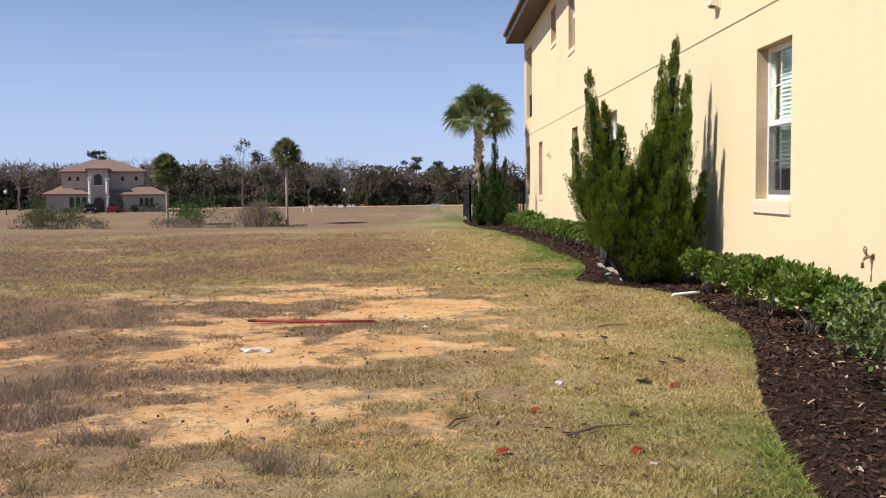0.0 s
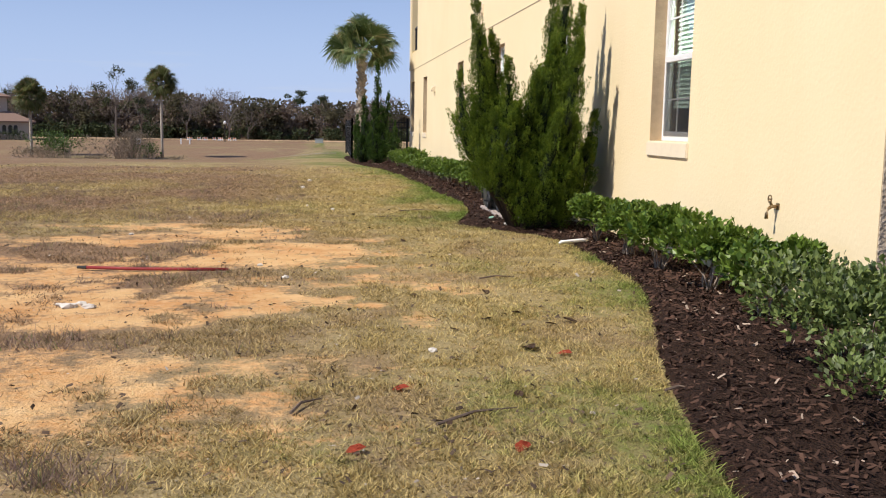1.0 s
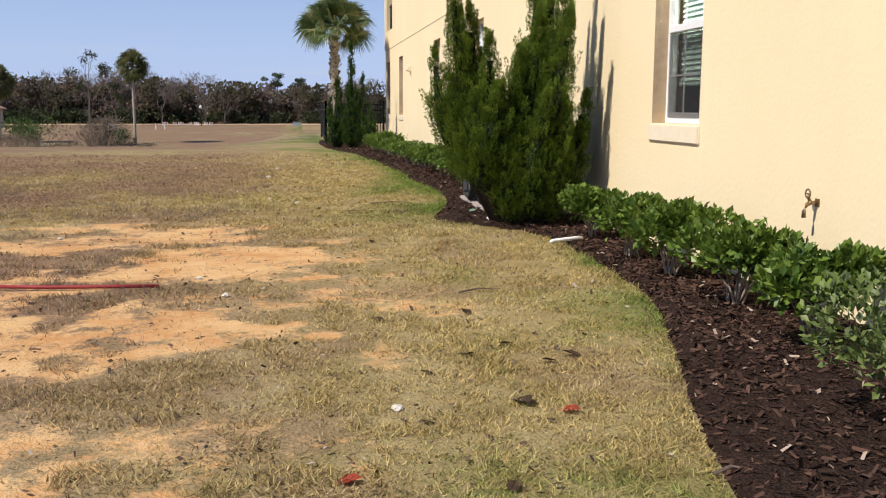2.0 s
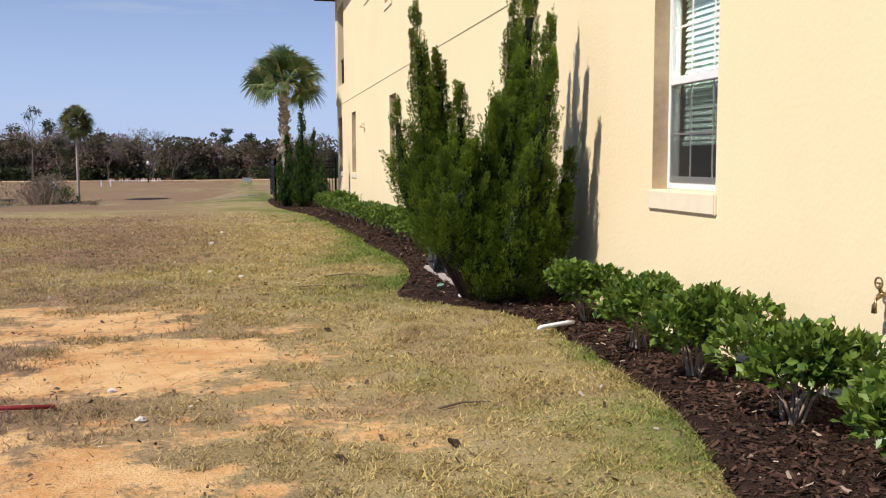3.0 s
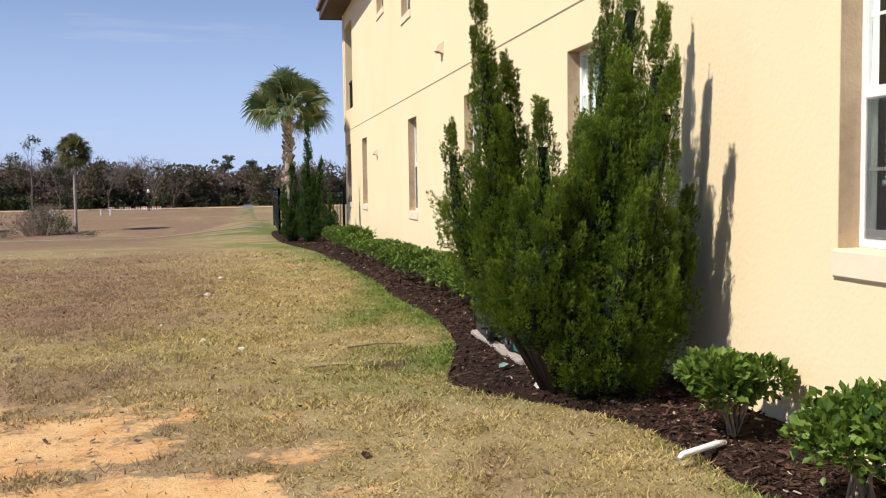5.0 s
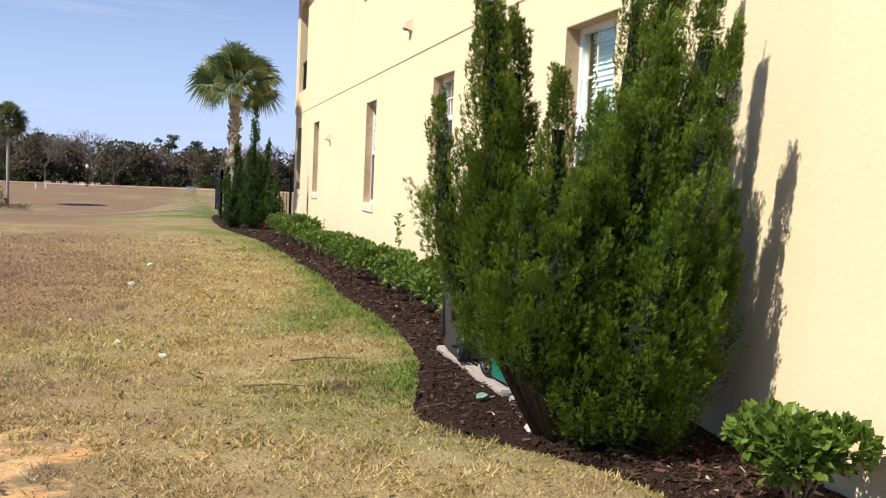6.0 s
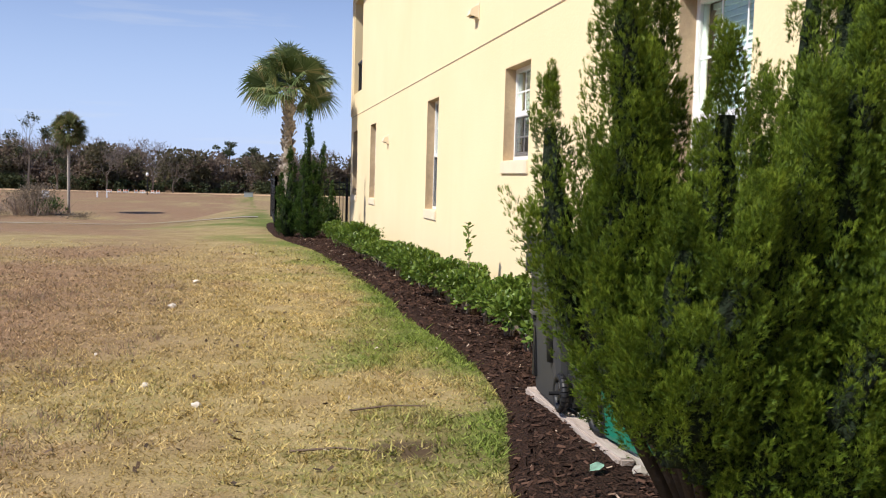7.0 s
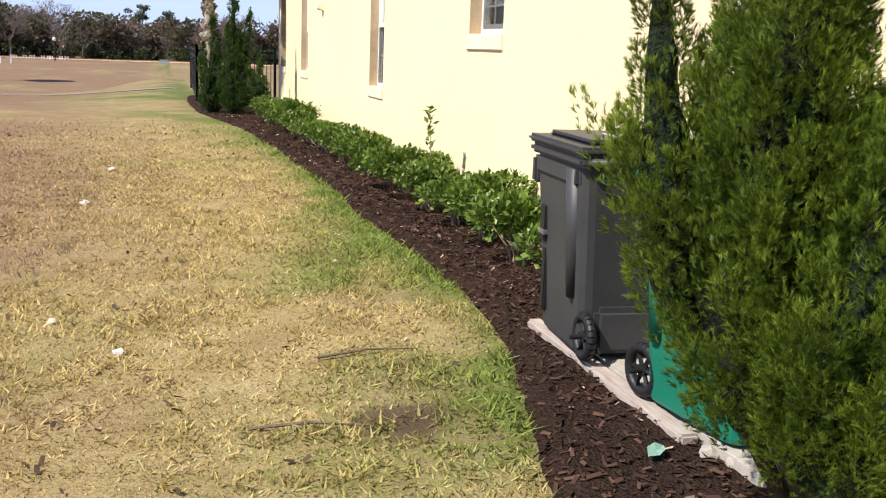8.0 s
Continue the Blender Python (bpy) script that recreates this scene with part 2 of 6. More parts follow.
def mesh_np(name, v, f, material, attrs=None, shade=False):
    """A mesh from arrays of places and of faces with one number of corners."""
    v, f = np.asarray(v, np.float32).reshape(-1, 3), np.asarray(f, np.int32)
    me = bpy.data.meshes.new(name)
    k = f.shape[1]
    me.vertices.add(len(v))
    me.vertices.foreach_set("co", v.ravel())
    me.loops.add(f.size)
    me.loops.foreach_set("vertex_index", f.ravel())
    me.polygons.add(len(f))
    me.polygons.foreach_set("loop_start", np.arange(0, f.size, k, dtype=np.int32))
    me.polygons.foreach_set("loop_total", np.full(len(f), k, np.int32))
    me.polygons.foreach_set("use_smooth", np.full(len(f), shade))
    me.materials.append(material)
    for key, values in (attrs or {}).items():
        a = me.attributes.new(key, "FLOAT", "POINT")
        a.data.foreach_set("value", np.asarray(values, np.float32))
    me.update(calc_edges=True)
    return me


def put_mesh(name, me, parent=None, label=""):
    ob = new(name, me)
    if parent:
        ob.parent = parent
    return tagged(ob, label)


def part(name, bm, material, parent=None, label="", shade=False):
    """Links a bmesh as one mesh object under a thing or a part."""
    me = bpy.data.meshes.new(name)
    if shade:
        for fc in bm.faces:
            fc.smooth = True
    bm.normal_update()
    bm.to_mesh(me)
    bm.free()
    me.materials.append(material)
    return put_mesh(name, me, parent, label)


def thing(name, at, label, category, group="", turn=0.0):
    ob = new(name)
    ob.empty_display_size = 0.1
    ob.matrix_basis = pose(*at, 0, 0, turn)
    return tagged(ob, label, category, group)


def box(bm, lo, hi, bevel=0.0, taper=1.0):
    """A box from corner to corner, its foot drawn in by taper."""
    lo, hi = Vector(lo), Vector(hi)
    mid, size = (lo + hi) / 2, hi - lo
    made = bmesh.ops.create_cube(bm, size=1.0)["verts"]
    for v in made:
        k = taper if v.co.z < 0 else 1.0
        v.co = Vector((mid.x + v.co.x * size.x * k, mid.y + v.co.y * size.y * k, mid.z + v.co.z * size.z))
    if bevel:
        bmesh.ops.bevel(bm, geom=list({e for v in made for e in v.link_edges}), offset=bevel, segments=2, affect="EDGES", clamp_overlap=True)
    return bm


def boxes(*items, bevel=0.0):
    bm = bmesh.new()
    for lo, hi in items:
        box(bm, lo, hi, bevel)
    return bm


def tube(bm, pts, radii, sides=8, cap=True):
    """A round bar along points, with a radius at each."""
    rings = []
    pts = [Vector(p) for p in pts]
    for i, p in enumerate(pts):
        d = (pts[min(i + 1, len(pts) - 1)] - pts[max(i - 1, 0)]).normalized()
        a = d.orthogonal().normalized() if abs(d.z) > 0.95 else d.cross(Vector((0, 0, 1))).normalized()
        b = d.cross(a)
        r = radii[i] if isinstance(radii, (list, tuple)) else radii
        rings.append([bm.verts.new(p + (a * math.cos(k * math.tau / sides) + b * math.sin(k * math.tau / sides)) * r) for k in range(sides)])
    for r0, r1 in zip(rings, rings[1:]):
        for k in range(sides):
            bm.faces.new((r0[k], r0[(k + 1) % sides], r1[(k + 1) % sides], r1[k]))
    if cap:
        bm.faces.new(rings[0][::-1])
        bm.faces.new(rings[-1])
    bmesh.ops.recalc_face_normals(bm, faces=bm.faces[:])
    return bm


def unit(v):
    return v / np.maximum(np.linalg.norm(v, axis=-1, keepdims=True), 1e-9)


def strewn(template_v, template_f, place, ahead, up, size):
    """Copies of a small form (along its x, flat in its z), laid at many places into one array of places and faces."""
    ahead = unit(ahead)
    side = unit(np.cross(up, ahead))
    top = np.cross(ahead, side)
    t = np.asarray(template_v)[None] * size[:, None, None]
    v = place[:, None] + t[..., 0:1] * ahead[:, None] + t[..., 1:2] * side[:, None] + t[..., 2:3] * top[:, None]
    f = np.asarray(template_f)[None] + (np.arange(len(place)) * len(template_v))[:, None, None]
    return v.reshape(-1, 3), f.reshape(-1, np.asarray(template_f).shape[1])


LEAF_V = [(0, 0, 0), (0.45, 0.26, 0.05), (1, 0, -0.06), (0.45, -0.26, 0.05), (0.5, 0, -0.04)]
BROAD_V = [(0, 0, 0), (0.58, 0.33, 0.06), (1, 0, -0.04), (0.58, -0.33, 0.06), (0.6, 0, -0.03)]
LEAF_F = [(0, 4, 1), (1, 4, 2), (0, 3, 4), (3, 2, 4)]


# ---- the lie of the land ----
BED_Y = [-6, 0, 3, 4.04, 4.79, 5.84, 6.4, 7.0, 8.1, 9.3, 10.4, 11.3, 11.9, 12.3, 12.8, 13.1, 13.5, 14, 14.95, 16, 17, 19, 20.3, 21.9, 25.3, 28.5, 30.7, 33, 35, 37.6, 40.5]
BED_X = [1.1, 1.2, 1.5, 1.66, 1.78, 2.08, 2.27, 2.48, 2.79, 2.9, 2.95, 2.93, 2.75, 2.4, 2.05, 2.0, 2.1, 2.25, 2.5, 2.58, 2.58, 2.45, 2.52, 2.46, 2.32, 2.15, 1.8, 1.44, 1.35, 1.28, 1.35]
_fine = np.linspace(-6, 40.5, 1500)
_edge = np.interp(_fine, BED_Y, BED_X)
_edge = np.convolve(np.pad(_edge, 8, "edge"), np.ones(17) / 17, "valid")
_edge += 0.05 * (fbm(_fine, _fine * 0, 1.1, 3) - 0.5)
WALL_X, WALL_Y0, WALL_Y1 = 3.74, 6.4, 36.3


def bed_edge(y):
    return np.interp(y, _fine, _edge)


def land(x, y):
    """Height of the ground: level round the house, falling away beyond it."""
    fall = 2.15 * smooth(y, 24, 95)
    share = np.maximum(np.maximum(smooth(-np.asarray(x, float), -3.2, 4.5), 0.25), smooth(y, 45, 90))
    near = 1 - smooth(y, 30, 60)
    return -fall * share - 0.45 * np.exp(-((np.asarray(y, float) - 88) / 9.0) ** 2) + 0.05 * near * (fbm(x, y, 0.35, 1) - 0.5)


def masks(x, y):
    """Shares of bare sand, green and dead growth at places of the lawn."""
    x, y = np.asarray(x, float), np.asarray(y, float)
    off = bed_edge(y) - x
    blob = 0.0
    for cx, cy, rx, ry, k in ((-1.1, 10.2, 2.6, 2.6, 1.0), (-1.3, 12.3, 2.3, 1.2, 0.75), (-0.6, 7.6, 2.5, 1.6, 0.95), (-3.9, 7.3, 1.2, 1.2, 0.95),
                              (-0.9, 5.4, 2.0, 1.3, 0.74), (-3.4, 11.6, 1.4, 1.0, 0.6), (0.3, 9.2, 1.3, 1.0, 0.8), (-1.5, 4.1, 1.3, 0.9, 0.55), (-5.4, 15.5, 1.5, 0.7, 0.5), (-8, 21, 3, 1.2, 0.45)):
        blob = np.maximum(blob, k * np.exp(-(((x - cx) / rx) ** 2 + ((y - cy) / ry) ** 2) ** 1.3))
    cover = 0.0
    for cx, cy, rx, ry, k in ((-0.15, 9.0, 0.9, 0.28, 1.0), (-1.1, 9.3, 0.8, 0.2, 0.8), (-2.0, 9.9, 0.6, 0.35, 0.7), (-0.6, 11.2, 0.5, 0.14, 0.7), (-0.9, 6.5, 1.6, 0.3, 0.8)):
        cover = np.maximum(cover, k * np.exp(-(((x - cx) / rx) ** 2 + ((y - cy) / ry) ** 2)))
    blob = blob * (1 - cover)
    blob = blob * (1 - 0.85 * smooth(fbm(x, y * 1.2, 1.5, 35), 0.50, 0.64))
    sand = blob * (0.72 + 0.75 * (fbm(x, y * 1.25, 0.9, 5) - 0.35) + 0.8 * (fbm(x, y * 1.3, 3.6, 6) - 0.5))
    green = (0.42 + 0.26 * smooth(y, 8, 13)) * np.exp(-np.abs(off) / 0.34) * smooth(fbm(x, y, 0.45, 8), 0.25, 0.55) + 0.36 * smooth(fbm(x, y, 0.5, 9), 0.5, 0.72) * (1 - smooth(off, 1.2, 6)) * (off > -0.5)
    green = green + (0.22 + 0.2 * smooth(y, 6, 9)) * smooth(fbm(x, y, 0.8, 19), 0.36, 0.62) * (1 - smooth(off, 0.5, 2.6)) * (off > -0.4) + 0.34 * smooth(y, 37, 39) * (1 - smooth(y, 43, 46)) + 0.35 * smooth(fbm(x, y, 0.08, 4), 0.52, 0.7) * smooth(y, 48, 60)
    dead = smooth(off, 1.2, 4.5) * smooth(fbm(x, y, 0.35, 12), 0.28, 0.62)
    dead = np.maximum(dead + 0.5 * smooth(y, 40, 70) * smooth(fbm(x, y, 0.06, 15), 0.25, 0.6), 0.45 * smooth(fbm(x, y, 1.4, 13), 0.5, 0.75))
    return np.clip(sand, 0, 1), np.clip(green, 0, 1), np.clip(dead, 0, 1)


# ---- ground ----
def grid_faces(nx, ny):
    i = np.arange(nx * ny).reshape(ny, nx)
    return np.stack([i[:-1, :-1], i[:-1, 1:], i[1:, 1:], i[1:, :-1]], -1).reshape(-1, 4)


def soil_spot(x, y):
    """Where the lawn has been dug up."""
    d = np.hypot((x - 1.66) / 0.24, (y - 13.85 - 0.2 * (x - 1.66)) / 0.22) + 1.1 * (fbm(x, y, 5, 51) - 0.5)
    return 0.9 * (1 - smooth(d, 0.55, 1.1))


xs = np.concatenate([-np.geomspace(700, 9.2, 60), np.arange(-9, 4.01, 0.11), np.geomspace(4.3, 700, 45)])
ys = np.concatenate([-np.geomspace(300, 6.3, 25), np.arange(-6, 2.5, 0.4), np.arange(2.5, 24, 0.1), np.arange(24, 60, 0.5), np.geomspace(60.5, 900, 70)])
gx, gy = np.meshgrid(xs, ys)
gz = land(gx, gy) + 0.016 * (fbm(gx, gy, 2.6, 2) - 0.5) * (np.abs(gx) < 9) * (gy < 24)
inside = np.clip((gx - bed_edge(gy)) / 0.25, 0, 1) * (gy < 40.5) * (gy > -6) * (gx < 8)
gz = gz - 0.05 * inside
m_sand, m_green, m_dead = masks(gx, gy)
ground = new("ground", mesh_np("ground", np.stack([gx, gy, gz], -1), grid_faces(len(xs), len(ys)), GROUND,
                               {"sand": m_sand.ravel(), "green": m_green.ravel(), "dead": m_dead.ravel(), "soil": soil_spot(gx, gy).ravel()}, True))
tagged(ground, "dry winter lawn with bare orange sand patches", "ground", kind="structure")

# the mulch bed along the house
by = np.arange(-5.9, 40.4, 0.05)
bu = np.linspace(0, 1, 46)
b_in = bed_edge(by) - 0.02
b_out = np.where(by < WALL_Y0, 7.5, WALL_X + 0.02)
b_out = np.where(by > WALL_Y1, np.interp(by, [WALL_Y1, 37.5], [3.9, 4.4]), b_out)
bx = b_in[:, None] + (b_out - b_in)[:, None] * bu[None] ** 1.25
byy = np.repeat(by[:, None], len(bu), 1)
rise = smooth((bx - b_in[:, None]), 0.0, 0.22)
bz = land(bx, byy) - 0.045 + 0.085 * rise + 0.05 * (fbm(bx, byy, 2.2, 21) - 0.5) * rise + 0.022 * (fbm(bx, byy, 14, 22, 2) - 0.5)
bed = new("mulch_bed", mesh_np("mulch_bed", np.stack([bx, byy, bz], -1), grid_faces(len(bu), len(by)), MULCH, None, True))
tagged(bed, "dark brown bark mulch bed along the house", "mulch bed", kind="structure")


def bed_z(x, y):
    return float(land(x, y) + 0.035 + 0.05 * (fbm(x, y, 2.2, 21) - 0.5))


# bark chips over the bed
rng = np.random.default_rng(5)
n_chip = 42000
cy = 2.5 + 33 * rng.random(n_chip) ** 1.7 - 1.5 * (rng.random(n_chip) < 0.06) * rng.random(n_chip)
cx = bed_edge(cy) - 0.03 + (np.where(cy < WALL_Y0, 4.6, WALL_X) - bed_edge(cy)) * rng.random(n_chip)
cz = land(cx, cy) - 0.045 + 0.085 * smooth(cx - bed_edge(cy) + 0.02, 0.0, 0.22) + 0.05 * (fbm(cx, cy, 2.2, 21) - 0.5) + 0.018 * rng.random(n_chip)
c_ahead = np.stack([rng.normal(size=n_chip), rng.normal(size=n_chip), rng.normal(size=n_chip) * 0.35], -1)
c_up = np.stack([rng.normal(size=n_chip) * 0.5, rng.normal(size=n_chip) * 0.5, np.ones(n_chip)], -1)
v, f = strewn([(-0.5, -0.16, 0), (0.5, -0.1, 0), (0.45, 0.14, 0.06), (-0.4, 0.17, 0.05)], [(0, 1, 2, 3)], np.stack([cx, cy, cz], -1), c_ahead, c_up, 0.02 + 0.045 * rng.random(n_chip) ** 2)
tagged(new("bark_chips", mesh_np("bark_chips", v, f, CHIPS)), "loose dark brown bark chips on the bed", "mulch", kind="stuff")

# grass blades, thinner where the sand is bare
n_blade = 820000
ty = 2.3 + 30 * rng.random(n_blade) ** 1.9 - 1.3 * (rng.random(n_blade) < 0.06) * rng.random(n_blade)
tx = -0.5 * ty - 1.2 + (bed_edge(ty) + 0.05 + 0.5 * ty + 1.2) * rng.random(n_blade) ** 0.75
b_sand, b_green, b_dead = masks(tx, ty)
clump = 0.5 * fbm(tx, ty, 11.0, 31) + 0.5 * fbm(tx, ty, 4.0, 32)
keep = rng.random(n_blade) < (1 - smooth(ty, 15, 32)) * np.clip(1.25 - 2.3 * b_sand - 0.35 * b_dead + 1.5 * (clump - 0.5) + 1.1 * smooth(fbm(tx, ty, 2.4, 33), 0.54, 0.68) - 1.2 * soil_spot(tx, ty), 0.02, 1)
tx, ty, b_sand, b_green, b_dead, clump = (a[keep] for a in (tx, ty, b_sand, b_green, b_dead, clump))
n_blade = len(tx)
tz = land(tx, ty) - 0.004
tall = (0.010 + 0.022 * rng.random(n_blade)) * (0.5 + 1.2 * smooth(clump, 0.3, 0.75)) * (1 + 0.5 * b_green) * (0.8 + 0.012 * ty)
lean = rng.normal(size=(n_blade, 2)) * 1.0
wide = (0.0022 + 0.00032 * ty) * (0.7 + 0.6 * rng.random(n_blade))
ang = rng.random(n_blade) * math.tau
foot = np.stack([tx, ty, tz], -1)
across = np.stack([np.cos(ang), np.sin(ang), np.zeros(n_blade)], -1) * wide[:, None]
tip = foot + np.stack([lean[:, 0] * tall, lean[:, 1] * tall, tall], -1)
v = np.stack([foot - across, foot + across, tip], 1).reshape(-1, 3)
tagged(new("grass", mesh_np("grass", v, np.arange(len(v)).reshape(-1, 3), GRASS,
                            {"sand": np.repeat(b_sand, 3), "green": np.repeat(b_green, 3), "dead": np.repeat(b_dead, 3)})),
       "short straw-coloured winter grass with green tufts", "grass", kind="stuff")


# crumbs of dead leaf and bark in the lawn
n_crumb = 9000
qy = 3.0 + 26 * rng.random(n_crumb) ** 1.6
qx = -0.5 * qy - 1.0 + (bed_edge(qy) + 0.5 * qy + 1.0) * rng.random(n_crumb) ** 0.7
ok = fbm(qx, qy, 1.1, 71) + 0.25 * rng.random(n_crumb) > 0.55
qx, qy = qx[ok], qy[ok]
n_crumb = len(qx)
v, f = strewn([(-0.5, -0.25, 0), (0.5, -0.15, 0.1), (0.4, 0.25, 0.2), (-0.4, 0.2, 0.05)], [(0, 1, 2, 3)], np.stack([qx, qy, land(qx, qy) + 0.012 + 0.01 * rng.random(n_crumb)], -1),
              np.stack([rng.normal(size=n_crumb), rng.normal(size=n_crumb), 0.3 * rng.normal(size=n_crumb)], -1), np.stack([0.4 * rng.normal(size=n_crumb), 0.4 * rng.normal(size=n_crumb), np.ones(n_crumb)], -1),
              (0.012 + 0.03 * rng.random(n_crumb) ** 3) * (0.8 + 0.03 * qy))
tagged(new("leaf_crumbs", mesh_np("leaf_crumbs", v, f, leafy("leaf_crumbs", (0.05, 0.035, 0.022), (0.15, 0.10, 0.065), 0.1, 0.85, ((0.5, 0.44, 0.36), 0.08)))),
       "dark crumbs of dead leaf in the lawn", "leaf litter", kind="stuff")


# ---- the house ----
def wall_with_holes(name, y0, y1, z0, z1, holes, x_out, thick, material, label):
    """A wall along y whose outer face lies at x_out; holes are (y0, y1, z0, z1) and go right through."""
    yy = sorted({y0, y1, *(h[0] for h in holes), *(h[1] for h in holes)})
    zz = sorted({z0, z1, *(h[2] for h in holes), *(h[3] for h in holes)})
    solid = {}
    for i in range(len(yy) - 1):
        for j in range(len(zz) - 1):
            my, mz = (yy[i] + yy[i + 1]) / 2, (zz[j] + zz[j + 1]) / 2
            solid[i, j] = not any(h[0] < my < h[1] and h[2] < mz < h[3] for h in holes)
    bm = bmesh.new()

    def quad(*p):
        bm.faces.new([bm.verts.new(q) for q in p])
    a, b = x_out, x_out + thick
    for (i, j), full in solid.items():
        if not full:
            continue
        u0, u1, w0, w1 = yy[i], yy[i + 1], zz[j], zz[j + 1]
        quad((a, u1, w0), (a, u0, w0), (a, u0, w1), (a, u1, w1))
        quad((b, u0, w0), (b, u1, w0), (b, u1, w1), (b, u0, w1))
        if not solid.get((i - 1, j)):
            quad((a, u0, w0), (b, u0, w0), (b, u0, w1), (a, u0, w1))
        if not solid.get((i + 1, j)):
            quad((b, u1, w0), (a, u1, w0), (a, u1, w1), (b, u1, w1))
        if not solid.get((i, j - 1)):
            quad((a, u0, w0), (a, u1, w0), (b, u1, w0), (b, u0, w0))
        if not solid.get((i, j + 1)):
            quad((a, u0, w1), (b, u0, w1), (b, u1, w1), (a, u1, w1))
    bmesh.ops.remove_doubles(bm, verts=bm.verts[:], dist=0.001)
    ob = part(name, bm, material)
    return tagged(ob, label, "wall", kind="structure")


def screen_mat():
    m = Mat("insect_screen", 0.9)
    m.color((0.03, 0.03, 0.032))
    t = m.n.new("ShaderNodeBsdfTransparent")
    x = m.n.new("ShaderNodeMixShader")
    x.inputs[0].default_value = 0.64
    m.l.new(m.b.outputs[0], x.inputs[1])
    m.l.new(t.outputs[0], x.inputs[2])
    m.l.new(x.outputs[0], m.n["Material Output"].inputs["Surface"])
    return m.m


SCREEN = screen_mat()
HEAD, BAND = 2.83, 3.26
WINDOWS = [  # y0, y1, z of the sill, z of the head
    (9.53, 10.57, 1.15, HEAD), (13.97, 14.98, 1.15, HEAD), (18.5, 19.52, 1.76, HEAD), (23.44, 24.4, 1.03, HEAD), (30.87, 31.9, 1.05, HEAD), (34.7, 35.75, 1.05, HEAD),
    (27.4, 28.55, 5.6, 6.62), (23.9, 24.98, 4.9, 6.62)]
LOGGIA = (33.95, 35.85, 3.88, 6.45)
SOFFIT_Z = 6.95
wall_with_holes("wall_west", WALL_Y0, WALL_Y1, -0.4, SOFFIT_Z, [*WINDOWS, LOGGIA], WALL_X, 0.24, STUCCO, "smooth cream stucco side wall of a two-storey house")
HOUSE_X1 = 17.0
# front face darker than the side wall: weak grazing light put into its colour
wall_south = part("wall_south", boxes(((WALL_X + 0.24, WALL_Y0, -0.4), (HOUSE_X1, WALL_Y0 + 0.24, SOFFIT_Z)), ((WALL_X + 0.004, WALL_Y0 - 0.012, -0.4), (WALL_X + 0.239, WALL_Y0 - 0.002, SOFFIT_Z - 0.01))), GRAZED_TAUPE)
tagged(wall_south, "rough stucco front wall of the house, grazing light put into its taupe", "wall", kind="structure")
wall_north = part("wall_north", boxes(((WALL_X + 0.24, WALL_Y1 - 0.24, -0.4), (HOUSE_X1, WALL_Y1, SOFFIT_Z))), STUCCO)
tagged(wall_north, "cream stucco end wall of the house", "wall", kind="structure")
wall_east = part("wall_east", boxes(((HOUSE_X1, WALL_Y0, -0.4), (HOUSE_X1 + 0.24, WALL_Y1, SOFFIT_Z))), STUCCO)
tagged(wall_east, "cream stucco far wall of the house", "wall", kind="structure")
# added floors and back wall; the unlit rooms' dark is put into their colour
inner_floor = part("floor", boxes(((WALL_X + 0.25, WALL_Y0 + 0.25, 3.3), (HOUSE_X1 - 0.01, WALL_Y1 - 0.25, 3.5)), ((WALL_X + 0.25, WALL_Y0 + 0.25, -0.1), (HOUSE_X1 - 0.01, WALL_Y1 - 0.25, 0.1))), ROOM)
tagged(inner_floor, "added storey floors inside the house, room dimness put into their colour", "floor", kind="structure")
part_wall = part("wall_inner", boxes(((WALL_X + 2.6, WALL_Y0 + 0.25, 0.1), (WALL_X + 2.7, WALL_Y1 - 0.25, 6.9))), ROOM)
tagged(part_wall, "added inner wall behind the windows, room dimness put into its colour", "wall", kind="structure")

# the control joint between the storeys
joint = part("trim", boxes(((WALL_X - 0.007, WALL_Y0, BAND - 0.012), (WALL_X + 0.005, WALL_Y1, BAND))), plain("stucco_joint", (0.36, 0.28, 0.18), 0.9))
tagged(joint, "thin stucco joint between the storeys", "trim", kind="structure")
corner_band = part("trim", boxes(((WALL_X - 0.03, 35.98, BAND + 0.02), (WALL_X + 0.2, WALL_Y1 + 0.03, SOFFIT_Z - 0.01))), TRIM)
tagged(corner_band, "pale corner trim of the upper storey", "trim", kind="structure")


